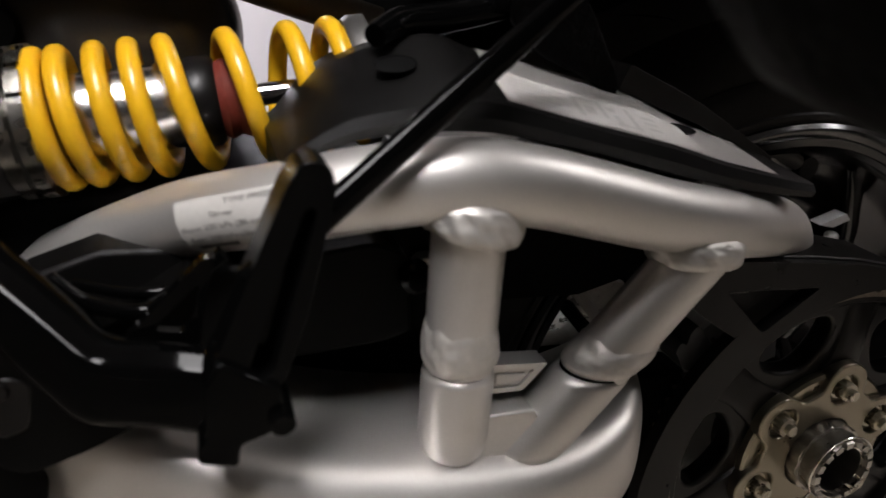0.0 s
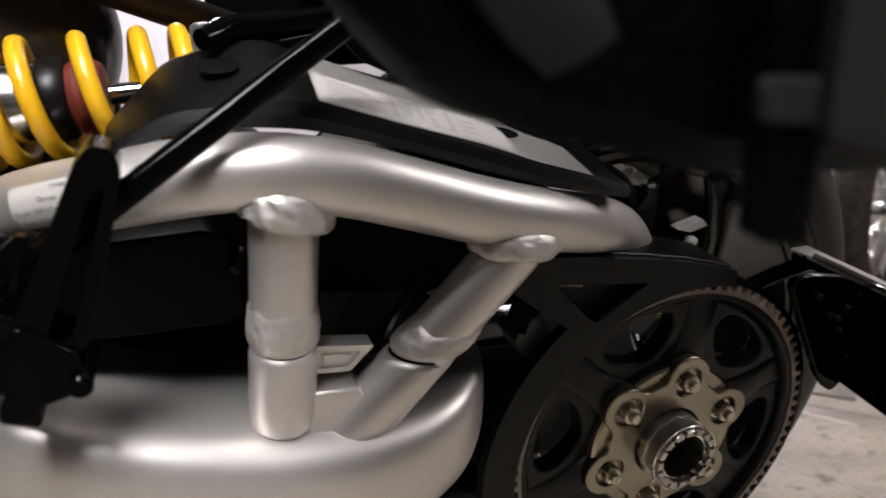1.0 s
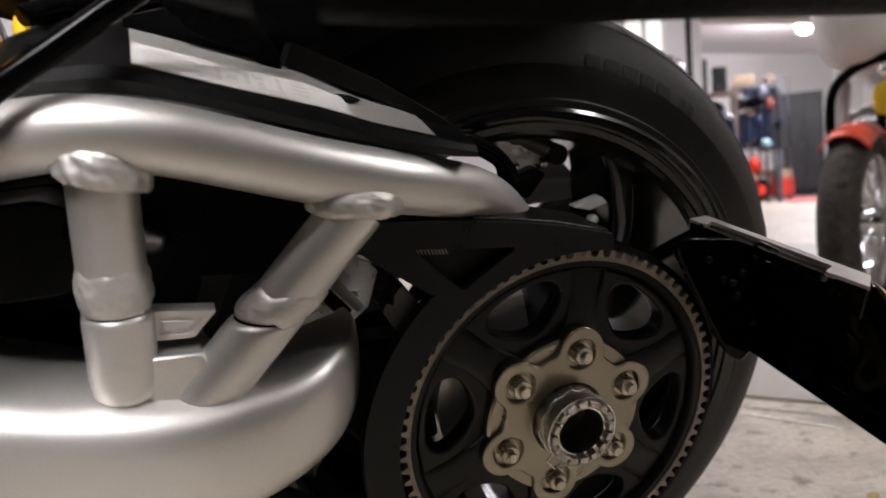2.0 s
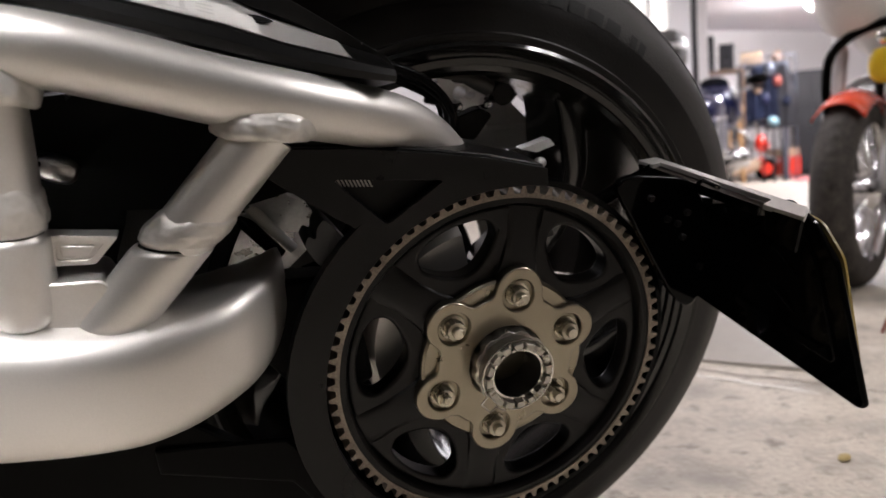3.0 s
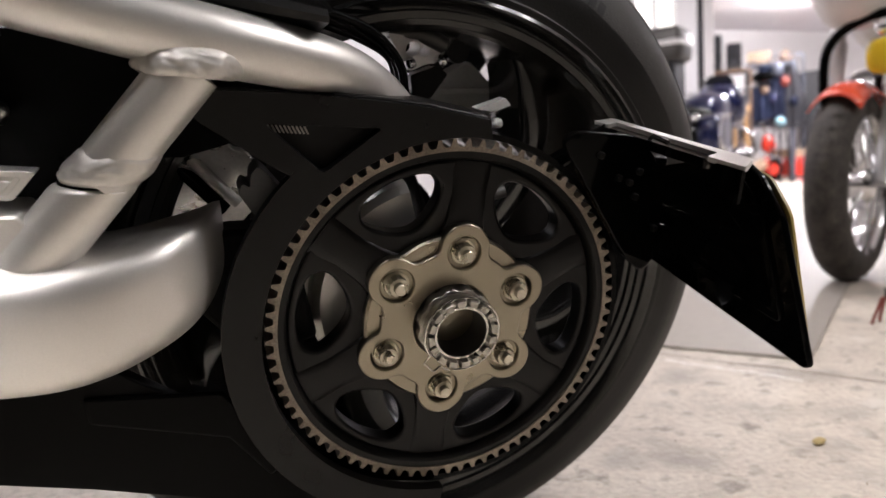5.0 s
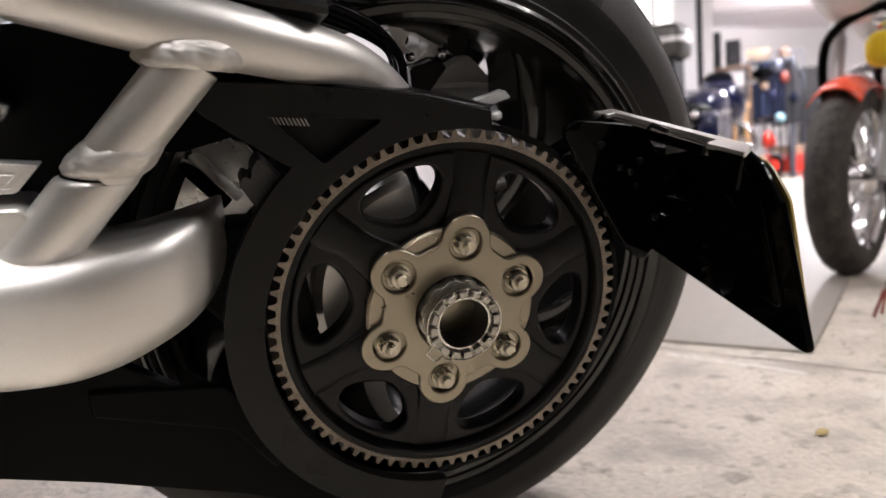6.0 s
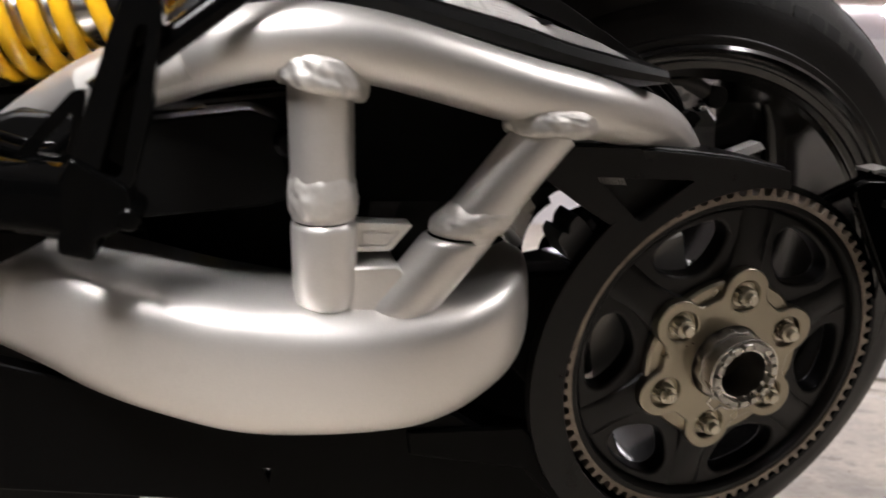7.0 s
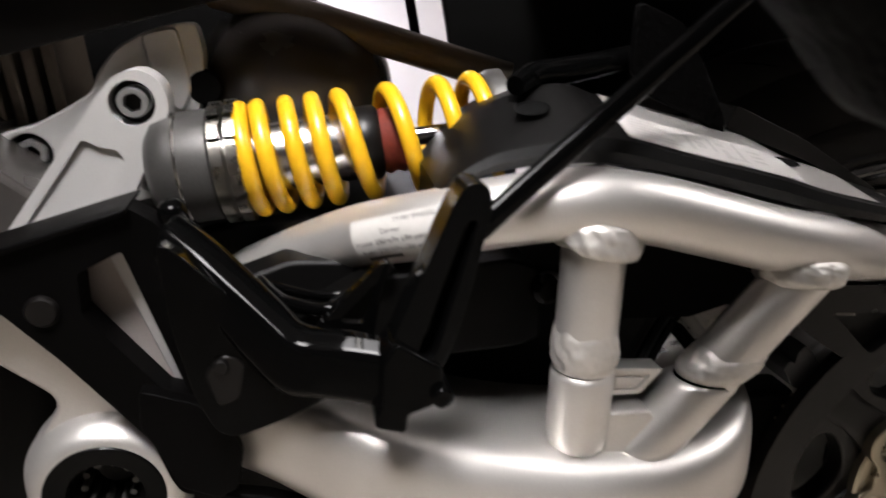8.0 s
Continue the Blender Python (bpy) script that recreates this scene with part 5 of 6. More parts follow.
part("number_plate", slab_x(rounded([(0.028, 0.400), (-0.076, 0.4315), (-0.104, 0.4275), (-0.1245, 0.408), (-0.1500, 0.3300), (0.02, 0.340)], 0.006, 4), 0.1915, 0.1935), PLATE_Y, holder, "yellow number plate seen from behind")
LEDGE_M = Matrix(((1, 0, 0, 0), (0, 0, -1, 0.050), (0, -1, 0, 0.4455), (0, 0, 0, 1)))
ledge = part("plate_lamp_ledge", slab(rounded([(0.1480, 0.0), (0.1660, 0.0), (0.1660, 0.166), (0.1490, 0.180), (0.1470, 0.146), (0.1590, 0.141), (0.1590, 0.016), (0.1490, 0.020)], 0.002, 3), 0, 0.0035), LEDGE, bike, "brushed metal ledge over the number plate", bevel=0.0008)
ledge.data.transform(LEDGE_M)
rim_strip = part("ledge_rim", slab(rounded([(0.1462, 0.004), (0.1482, 0.004), (0.1488, 0.143), (0.1468, 0.143)], 0.0006, 2), 0.002, 0.009), GLOSS, ledge, bevel=0.0005)
rim_strip.data.transform(LEDGE_M)
part("ledge_lip", slab_x([(-0.098, 0.443), (-0.129, 0.443), (-0.126, 0.421), (-0.100, 0.426)], 0.1475, 0.150), GLOSS, ledge)
part("plate_lamp", box(0.1495, 0.162, -0.094, 0.036, 0.4355, 0.4415), mat("lamp_lens", (0.035, 0.027, 0.021), 0.10), ledge, "dark lamp lens", bevel=0.0015)
part("lamp_clip", tube([(0.150, -0.025, 0.442), (0.148, -0.035, 0.4475), (0.150, -0.050, 0.4455)], 0.0018, 8), CHROME, ledge)
mount = part("plate_mount", slab(rounded([(0.088, 0.447), (0.100, 0.4535), (0.150, 0.444), (0.168, 0.425), (0.176, 0.385), (0.172, 0.345), (0.158, 0.330), (0.140, 0.350), (0.118, 0.390)], 0.010, 4), -0.012, -0.004), GLOSS, bike, "gloss black plate mounting arm", bevel=0.0015)
for x, z in ((0.134, 0.4135), (0.1435, 0.4085), (0.1485, 0.3965), (0.1520, 0.4160), (0.1665, 0.3680), (0.1185, 0.4330)):
    part("mount_bolt", lathe([(0.0, -0.0155), (0.0022, -0.0155), (0.0028, -0.0145), (0.0028, -0.011)], (x, 0, z), 16), BLACK_ALU, mount)
part("mount_rod", tube([(0.150, 0.0, 0.425), (0.178, -0.005, 0.418)], 0.006, 14), GLOSS, mount)
part("mount_tie", tube([(0.150, 0.03, 0.44), (0.130, 0.045, 0.425), (0.085, 0.06, 0.40)], 0.007, 14), GLOSS, mount)
part("sensor_plug", tube([(0.052, 0.06, 0.392), (0.07, 0.058, 0.395)], 0.005, 12), GREY_CAP, bike)
for dz in (0.0, 0.003):
    part("sensor_wire", tube(catmull([(0.03, 0.07, 0.39 + dz), (0.042, 0.062, 0.3925 + dz), (0.053, 0.06, 0.392 + dz)], 5), 0.0009, 8), PLATE_Y, bike)

# saddlebag on the near side
bag = thing("saddlebag", "soft black leather saddlebag with grey straps hanging on the motorcycle", "saddlebag", BIKE)
rings = []
for x, zb, bulge in catmull([(-0.330, 0.735, 0.0), (-0.318, 0.700, 0.0), (-0.303, 0.6835, 0.0), (-0.292, 0.670, 0.002), (-0.280, 0.658, 0.005), (-0.262, 0.6495, 0.010), (-0.243, 0.6455, 0.016), (-0.215, 0.637, 0.022), (-0.15, 0.630, 0.024), (-0.05, 0.625, 0.022), (0.10, 0.620, 0.016), (0.16, 0.645, 0.008), (0.185, 0.70, 0.0)], 5):
    zt = 1.02
    rings.append([(x, y, z) for y, z in ((-0.170, zt), (-0.225, zt), (-0.238 - bulge, zt - 0.02), (-0.241 - bulge, (zt + zb) / 2), (-0.236 - bulge, zb + 0.014), (-0.226 - bulge * 0.8, zb + 0.003), (-0.205, zb), (-0.184, zb + 0.003), (-0.173, zb + 0.012), (-0.170, zb + 0.04))])
part("bag_body", grid(rings), LEATHER, bag, "black leather bag body")
rings = []
for x, zb in catmull([(-0.300, 0.735), (-0.285, 0.692), (-0.258, 0.664), (-0.225, 0.657)], 6):
    rings.append([(x, -0.249, zb + 0.030), (x, -0.251, zb + 0.015), (x, -0.246, zb), (x, -0.240, zb + 0.004), (x, -0.240, zb + 0.028)])
for sx in (-0.13, 0.02):
    part("yoke_strap", box(sx - 0.02, sx + 0.02, -0.225, 0.06, 0.9795, 0.984), LEATHER, bag, "leather strap over the seat", bevel=0.001)
part("bag_piping", grid(rings), WEB, bag, "worn grey edge binding")
part("strap", slab(rounded([(-0.2345, 0.72), (-0.2190, 0.72), (-0.2115, 0.6310), (-0.2262, 0.6340)], 0.003, 3), -0.277, -0.270), LEATHER, bag, "hanging leather strap", bevel=0.001)
part("strap", slab(rounded([(-0.2270, 0.80), (-0.2070, 0.80), (-0.1985, 0.6523), (-0.2190, 0.6570)], 0.003, 3), -0.283, -0.2775), WEB, bag, "grey webbing strap", bevel=0.001)
part("buckle", slab(rounded([(-0.2330, 0.6700), (-0.2180, 0.6690), (-0.2175, 0.6600), (-0.2325, 0.6610)], 0.002, 3), -0.2795, -0.2765), WEB, bag, "worn strap loop", bevel=0.001)

# ---- behind: parked motorcycles, shelves and clutter ----
def spoked_wheel(parent, c, r, w, rim_mat):
    """A wire wheel standing along x."""
    t = part("front_wheel", lathe([(r * 0.74, -w * 0.34), (r * 0.755, -w * 0.40), (r * 0.77, -w * 0.34), (r * 0.745, 0.0), (r * 0.77, w * 0.34), (r * 0.755, w * 0.40), (r * 0.74, w * 0.34), (r * 0.72, 0)], c, 72, closed_profile=True), rim_mat, parent, "wire-spoked wheel")
    prof = []
    for k in range(17):
        a = radians(-115 + 230 * k / 16)
        prof.append((r - w / 2 + w / 2 * math.cos(a), w / 2 * math.sin(a)))
    part("tyre", lathe([(r * 0.77, -w * 0.33)] + prof + [(r * 0.77, w * 0.33)], c, 72), DUSTY_TYRE, t)
    for k in range(36):
        g = lathe([(r - 0.006 + 0.001, -w * 0.30), (r + 0.0015, -w * 0.18), (r + 0.002, 0), (r - 0.002, 0.006)], c, 2, "y", None, (k * 10, k * 10 + 4))
        part("tread_block", g, DUSTY_TYRE, t)
    part("hub", lathe([(0.0, -0.06), (0.035, -0.06), (0.05, -0.045), (0.035, 0), (0.05, 0.045), (0.035, 0.06), (0, 0.06)], c, 28), CHROME, t)
    for k in range(28):
        s = -1 if k % 2 else 1
        a, b = radians(k * 360 / 28), radians(k * 360 / 28 + s * 24 * (1 if k % 4 < 2 else -1))
        p0 = Vector(c) + Vector((0.04 * math.cos(b), s * 0.045, 0.04 * math.sin(b)))
        p1 = Vector(c) + Vector((r * 0.735 * math.cos(a), 0, r * 0.735 * math.sin(a)))
        part("wire_spoke", tube([p0, p1], 0.0022, 6), CHROME, t)
    return t


moto = thing("motorcycle", "parked motorcycle with an orange-red front mudguard and wire wheel", "motorcycle", pose(1.62, 1.12, 0, 0, 0, 27), "parked motorcycles")
spoked_wheel(moto, (0, 0, 0.28), 0.28, 0.11, CHROME)
rings = []
for k in range(15):
    d = 38 + 84 * k / 14
    rr = 0.305
    rings.append([(rr * math.cos(radians(d)) + 0.0, y, 0.28 + rr * math.sin(radians(d)) - 0.045 * (abs(y) / 0.07) ** 2.5) for y in (-0.07, -0.06, -0.045, -0.025, 0, 0.025, 0.045, 0.06, 0.07)])
part("mudguard", grid(rings, False, False), ORANGE_RED, moto, "orange-red front mudguard").modifiers.new("thick", "SOLIDIFY").thickness = 0.004
for s in (-1, 1):
    part("fork_leg", tube([(0.0, 0.085 * s, 0.28), (0.10, 0.085 * s, 0.56), (0.27, 0.09 * s, 0.98)], [0.026, 0.026, 0.021], 18), GREYWHITE, moto)
    part("fork_gaiter", tube([(0.10, 0.085 * s, 0.56), (0.16, 0.086 * s, 0.71)], 0.031, 18), GREYWHITE, moto)
hoop = catmull([(-0.01, 0.065, 0.50), (-0.012, 0.072, 0.60), (-0.012, 0.055, 0.69), (-0.012, -0.02, 0.745), (-0.012, -0.12, 0.755), (-0.012, -0.22, 0.70)], 6)
part("crash_bar", tube(hoop, 0.014, 12), PEGRUB, moto, "black tube guard")
part("headlamp_cowl", moved(blob((0, 0, 0), (0.16, 0.125, 0.22), 28, 2.6), pose(0.04, 0.0, 0.95, 0, -14, 0)), WHITE_BODY, moto, "white headlamp cowl")
part("front_panel", moved(blob((0, 0, 0), (0.02, 0.06, 0.05), 24, 3), pose(-0.07, -0.115, 0.635)), YELLOW_P, moto, "yellow front panel")
part("indicator", moved(blob((0, 0, 0), (0.02, 0.026, 0.026), 20, 2), pose(-0.02, -0.085, 0.72)), CHROME, moto)
part("tank", moved(blob((0, 0, 0), (0.34, 0.16, 0.15), 28, 2.6), pose(0.66, 0, 0.86)), WHITE_BODY, moto)
part("seat", moved(blob((0, 0, 0), (0.36, 0.15, 0.06), 24, 3), pose(1.22, 0, 0.80)), LEATHER, moto)
part("engine", moved(blob((0, 0, 0), (0.26, 0.20, 0.22), 24, 3.5), pose(0.62, 0, 0.45)), DOME, moto)
part("rear_wheel", lathe([(0.2, -0.06), (0.27, -0.07), (0.31, -0.03), (0.31, 0.03), (0.27, 0.07), (0.2, 0.06)], (1.42, 0, 0.31), 48), RUBBER, moto)
part("rear_hub", lathe([(0.0, -0.05), (0.2, -0.045), (0.2, 0.045), (0.0, 0.05)], (1.42, 0, 0.31), 40), CHROME, moto)
part("side_stand", tube([(0.7, -0.16, 0.30), (0.82, -0.30, 0.008)], 0.012, 10), PEGRUB, moto)
part("belly_frame", tube([(0.3, 0, 0.62), (0.45, 0, 0.22), (0.95, 0, 0.22), (1.42, 0, 0.31)], 0.02, 12), PEGRUB, moto)

tour = thing("motorcycle", "parked dark blue touring motorcycle with a top case", "motorcycle", pose(3.66, 4.40, 0, 0, 0, 217) @ Matrix.Scale(0.9, 4), "parked motorcycles")
for x in (-0.75, 0.75):
    w = part("road_wheel", lathe([(0.19, -0.05), (0.26, -0.07), (0.31, -0.04), (0.31, 0.04), (0.26, 0.07), (0.19, 0.05)], (x, 0, 0.31), 48), RUBBER, tour)
    part("rim", lathe([(0.0, -0.03), (0.05, -0.04), (0.10, -0.02), (0.19, -0.04), (0.20, 0), (0.19, 0.04), (0.0, 0.04)], (x, 0, 0.31), 40), CHROME, w)
part("tank", moved(blob((0, 0, 0), (0.34, 0.19, 0.17), 28, 2.5), pose(-0.15, 0, 0.86, 0, 6, 0)), BLUE, tour, "dark blue tank")
part("seat", moved(blob((0, 0, 0), (0.36, 0.17, 0.08), 24, 3), pose(0.42, 0, 0.78)), LEATHER, tour)
part("tail", moved(blob((0, 0, 0), (0.24, 0.11, 0.07), 24, 3), pose(0.80, 0, 0.76, 0, -10, 0)), DARKBOX, tour)
for s in (-1, 1):
    part("pannier", moved(blob((0, 0, 0), (0.25, 0.10, 0.17), 24, 4), pose(0.62, 0.27 * s, 0.60)), BLUE, tour, "dark blue pannier")
    part("silencer", tube([(0.1, 0.16 * s, 0.30), (0.85, 0.2 * s, 0.34)], 0.045, 18), CHROME, tour)
    part("mirror", moved(blob((0, 0, 0), (0.03, 0.09, 0.05), 16, 2.5), pose(-0.55, 0.40 * s, 1.14)), PEGRUB, tour)
    part("mirror_arm", tube([(-0.5, 0.2 * s, 1.0), (-0.55, 0.36 * s, 1.11)], 0.008, 8), CHROME, tour)
    part("engine_head", moved(blob((0, 0, 0), (0.11, 0.13, 0.09), 20, 3.2), pose(-0.25, 0.26 * s, 0.42)), CHROME, tour)
part("engine", moved(blob((0, 0, 0), (0.34, 0.2, 0.24), 24, 3.5), pose(-0.1, 0, 0.45)), DOME, tour)
part("fairing", moved(blob((0, 0, 0), (0.20, 0.24, 0.24), 28, 2.4), pose(-0.62, 0, 0.90, 0, 20, 0)), BLUE, tour)
part("windscreen", moved(blob((0, 0, 0), (0.02, 0.14, 0.10), 24, 2.5), pose(-0.62, 0, 1.12, 0, 30, 0)), DARKBOX, tour)
top = part("top_case", moved(blob((0, 0, 0), (0.18, 0.21, 0.14), 28, 5.5), pose(0.80, -0.09, 1.33)), GREY_CAP, tour, "grey top case with a white band")
part("pale_band", moved(blob((0, 0, 0), (0.187, 0.217, 0.026), 28, 5.5), pose(0.80, -0.09, 1.335)), WHITE_BODY, top)
part("tail_lamp", moved(blob((0, 0, 0), (0.03, 0.09, 0.035), 20, 3), pose(1.02, 0, 0.78)), RED, tour, "red tail lamp")
part("handlebar", tube(catmull([(-0.42, -0.40, 1.06), (-0.5, -0.2, 1.04), (-0.52, 0, 1.02), (-0.5, 0.2, 1.04), (-0.42, 0.40, 1.06)], 5), 0.013, 10), CHROME, tour)
for s in (-1, 1):
    part("indicator", moved(blob((0, 0, 0), (0.03, 0.035, 0.03), 16, 2), pose(0.95, 0.20 * s, 0.74)), CHROME, tour)
    part("pannier_rail", tube(catmull([(0.36, 0.38 * s, 0.72), (0.36, 0.385 * s, 0.48), (0.62, 0.39 * s, 0.44), (0.88, 0.385 * s, 0.48), (0.88, 0.38 * s, 0.72), (0.62, 0.385 * s, 0.76)], 4), 0.011, 8), CHROME, tour, "chrome pannier rail")
    part("grip", tube([(-0.42, 0.40 * s, 1.06), (-0.36, 0.50 * s, 1.05)], 0.018, 10), PEGRUB, tour)
    part("engine_bar", tube(catmull([(-0.35, 0.12 * s, 0.75), (-0.38, 0.34 * s, 0.62), (-0.36, 0.36 * s, 0.42), (-0.3, 0.14 * s, 0.25)], 4), 0.014, 10), CHROME, tour, "chrome engine bar")
part("case_rack", box(0.66, 0.94, -0.13, 0.05, 0.80, 1.20), DARKBOX, tour, bevel=0.01)
part("side_stand", tube([(0.0, -0.18, 0.25), (0.05, -0.34, 0.008)], 0.012, 10), PEGRUB, tour)

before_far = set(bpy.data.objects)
helmet = thing("helmet", "glossy blue and white helmet on a wooden stool", "helmet", pose(4.90, 5.59, 0.78, 0, 0, 30))
part("shell", blob((0, 0, 0.13), (0.14, 0.12, 0.13), 28, 2.3), GREYWHITE, helmet)
part("visor", blob((-0.05, 0, 0.13), (0.10, 0.105, 0.06), 24, 2.3), DARKBOX, helmet)
stool = thing("stool", "small pine wood stool on the concrete", "stool", pose(4.90, 5.59, 0, 0, 0, 25) @ Matrix.Diagonal((1, 1, 1.258, 1)))
part("seat", box(-0.16, 0.16, -0.16, 0.16, 0.585, 0.62), WOOD, stool, bevel=0.006)
for sx in (-1, 1):
    for sy in (-1, 1):
        part("leg", tube([(0.15 * sx, 0.15 * sy, 0.0), (0.12 * sx, 0.12 * sy, 0.585)], 0.022, 10), WOOD, stool)
    part("rung", tube([(0.14 * sx, -0.14, 0.2), (0.14 * sx, 0.14, 0.2)], 0.014, 8), WOOD, stool)

sh_rnd = random.Random(11)


def shelf_unit(m, width, depth, levels, label):
    t = thing("shelving_unit", label, "shelf", m, "storage shelves")
    for x in (-width / 2, width / 2):
        for y in (-depth / 2, depth / 2):
            part("post", box(x - 0.02, x + 0.02, y - 0.02, y + 0.02, 0, levels[-1] + 0.02), LIGHTGREY, t, bevel=0.003)
    for z in levels:
        part("shelf_board", box(-width / 2, width / 2, -depth / 2, depth / 2, z - 0.015, z + 0.015), LIGHTGREY, t, bevel=0.003)
    return t


UNITS = [(5.62, 5.80, -42, 0.44)]
LEVELS = [0.59, 0.90, 1.22]
BOXM = [DARKBOX, DENIM, DENIM, GREYWHITE, DENIM, TEAL, DENIM, DARKBOX, DARKBOX, DENIM]
for ux, uy, turn, wide in UNITS:
    shelf_unit(pose(ux, uy, 0, 0, 0, turn), wide, 0.4, LEVELS, "dark steel shelving unit crowded with cloth and crates")
    for z in LEVELS[:-1]:
        x = -wide / 2 + 0.03
        while x < wide / 2 - 0.12:
            w, h, d = sh_rnd.uniform(0.07, 0.13), sh_rnd.uniform(0.17, 0.27), sh_rnd.uniform(0.2, 0.34)
            m = sh_rnd.choice(BOXM)
            kind = {"cardboard": ("cardboard_box", "plain brown cardboard box on a shelf", "box"), "dark_crate": ("crate", "black plastic crate on a shelf", "crate"), "dark_blue_cloth": ("folded_cloth", "pile of dark blue cloth on a shelf", "cloth"), "pale_grey_bodywork": ("plastic_tub", "pale grey plastic tub on a shelf", "tub"), "teal_cloth": ("plastic_tub", "teal plastic tub on a shelf", "tub"), "red_paint": ("tool_case", "red metal tool case on a shelf", "tool case")}[m.name]
            t = thing(kind[0], kind[1], kind[2], pose(ux, uy, z + 0.015, 0, 0, turn) @ pose(x + w / 2, 0, 0), "things on the shelves")
            if m is DENIM:
                for q in range(4):
                    part("fold", moved(blob((0, 0, 0), (w / 2, d / 2, h / 9), 16, 4), pose(sh_rnd.uniform(-0.01, 0.01), 0, h / 9 + q * h / 4.6)), m, t)
            else:
                part("body", box(-w / 2, w / 2, -d / 2, d / 2, 0, h * 0.86), m, t, bevel=0.006)
                part("lid", box(-w / 2 - 0.004, w / 2 + 0.004, -d / 2 - 0.004, d / 2 + 0.004, h * 0.86 + 0.002, h), m, t, bevel=0.004)
            x += w + sh_rnd.uniform(0.006, 0.02)


def hanging(x, y, z, h, material, label, extra):
    """A garment on a hanger hook."""
    t = thing("hanging_jacket", label, "jacket", pose(x, y, 0, 0, 0, -40), "hanging clothes")
    rows = []
    for i in range(9):
        f = i / 8
        w = 0.05 + 0.09 * min(1.0, f * 2.5)
        rows.append([(w * math.cos(2 * math.pi * k / 24) * (1 + 0.08 * math.sin(5 * k + i)), 0.07 * math.sin(2 * math.pi * k / 24) * (1 + 0.25 * math.sin(3 * k)), z - h * f) for k in range(24)])
    part("garment", grid(rows), material, t)
    for name, dx, zz, size, m in extra:
        part(name, moved(blob((0, 0, 0), (size, size * 0.6, size * 1.3), 16, 2.4), pose(dx, -0.075, zz)), m, t)
    part("hook", tube([(0, 0, z - 0.01), (0, 0, z + 0.08), (0.03, 0, z + 0.10)], 0.005, 8), CHROME, t)
    return t


hanging(5.55, 5.62, 1.20, 0.60, DENIM, "dark blue jacket with a grey hood hanging from a rail", (("hood", 0.0, 1.16, 0.055, LIGHTGREY), ("pocket", -0.04, 0.86, 0.035, BLUE)))
hanging(5.65, 5.55, 1.19, 0.64, DARKBOX, "black jacket with a red scarf hanging from a rail", (("scarf", -0.05, 1.03, 0.045, RED_DARK), ("pocket", 0.03, 0.82, 0.04, DENIM)))
hanging(5.46, 5.70, 1.20, 0.56, BLUE_CLOTH, "faded blue jacket with a brown collar hanging from a rail", (("collar", 0.0, 0.965, 0.04, BROWN_WOOD), ("pocket", -0.05, 1.08, 0.04, LIGHTGREY)))
rail = thing("clothes_rail", "grey steel clothes rail on feet", "clothes rail", pose(5.56, 5.62, 0, 0, 0, -40))
part("rail", tube([(-0.24, 0, 1.295), (0.24, 0, 1.295)], 0.008, 10), LIGHTGREY, rail)
for s in (-1, 1):
    part("upright", tube([(0.24 * s, 0, 1.295), (0.24 * s, 0, 0.02)], 0.008, 10), LIGHTGREY, rail)
    part("foot", tube([(0.24 * s, -0.16, 0.012), (0.24 * s, 0.16, 0.012)], 0.012, 10), LIGHTGREY, rail)
ball = thing("ball", "shiny pale teal ball lying on a stool", "ball", pose(5.36, 5.38, 0.555))
part("ball_skin", blob((0, 0, 0.052), (0.052, 0.052, 0.052), 28), BALL, ball)
part("valve", lathe([(0.0, 0.1042), (0.005, 0.1045), (0.006, 0.1035)], (0, 0, 0), 16, "z"), DARKBOX, ball)
perch = thing("stool", "narrow black steel stool with a round seat", "stool", pose(5.36, 5.38, 0))
part("seat", lathe([(0.0, 0.532), (0.085, 0.532), (0.09, 0.538), (0.09, 0.550), (0.085, 0.555), (0.0, 0.555)], (0, 0, 0), 32, "z"), DARKBOX, perch)
for k in range(4):
    a = radians(45 + 90 * k)
    part("leg", tube([(0.10 * math.cos(a), 0.10 * math.sin(a), 0.0), (0.06 * math.cos(a), 0.06 * math.sin(a), 0.534)], 0.009, 8), DARKBOX, perch)

def loudspeaker(x, y, z, w, h):
    t = thing("loudspeaker", "black box loudspeaker on top of the shelves", "loudspeaker", pose(x, y, z, 0, 0, -42), "loudspeakers")
    part("cabinet", box(-w / 2, w / 2, -0.12, 0.12, 0, h), DARKBOX, t, bevel=0.006)
    for zz, r in ((h * 0.32, w * 0.36), (h * 0.75, w * 0.2)):
        part("cone", lathe([(0.0, -0.105), (r * 0.3, -0.11), (r * 0.85, -0.119), (r, -0.126), (r * 1.08, -0.121)], (0, 0, zz), 24), PEGRUB, t)


rack = thing("wooden_rack", "dark stained wooden rack with boxes", "rack", pose(5.20, 6.00, 0, 0, 0, -42))
for x in (-0.26, 0.26):
    part("side_board", box(x - 0.012, x + 0.012, -0.15, 0.15, 0, 1.20), BROWN_WOOD, rack, bevel=0.003)
for z in (0.1, 0.46, 0.82, 1.185):
    part("shelf_board", box(-0.248, 0.248, -0.15, 0.15, z - 0.012, z + 0.012), BROWN_WOOD, rack, bevel=0.003)
loudspeaker(5.14, 6.05, 1.198, 0.11, 0.37)
loudspeaker(5.27, 5.93, 1.198, 0.15, 0.27)
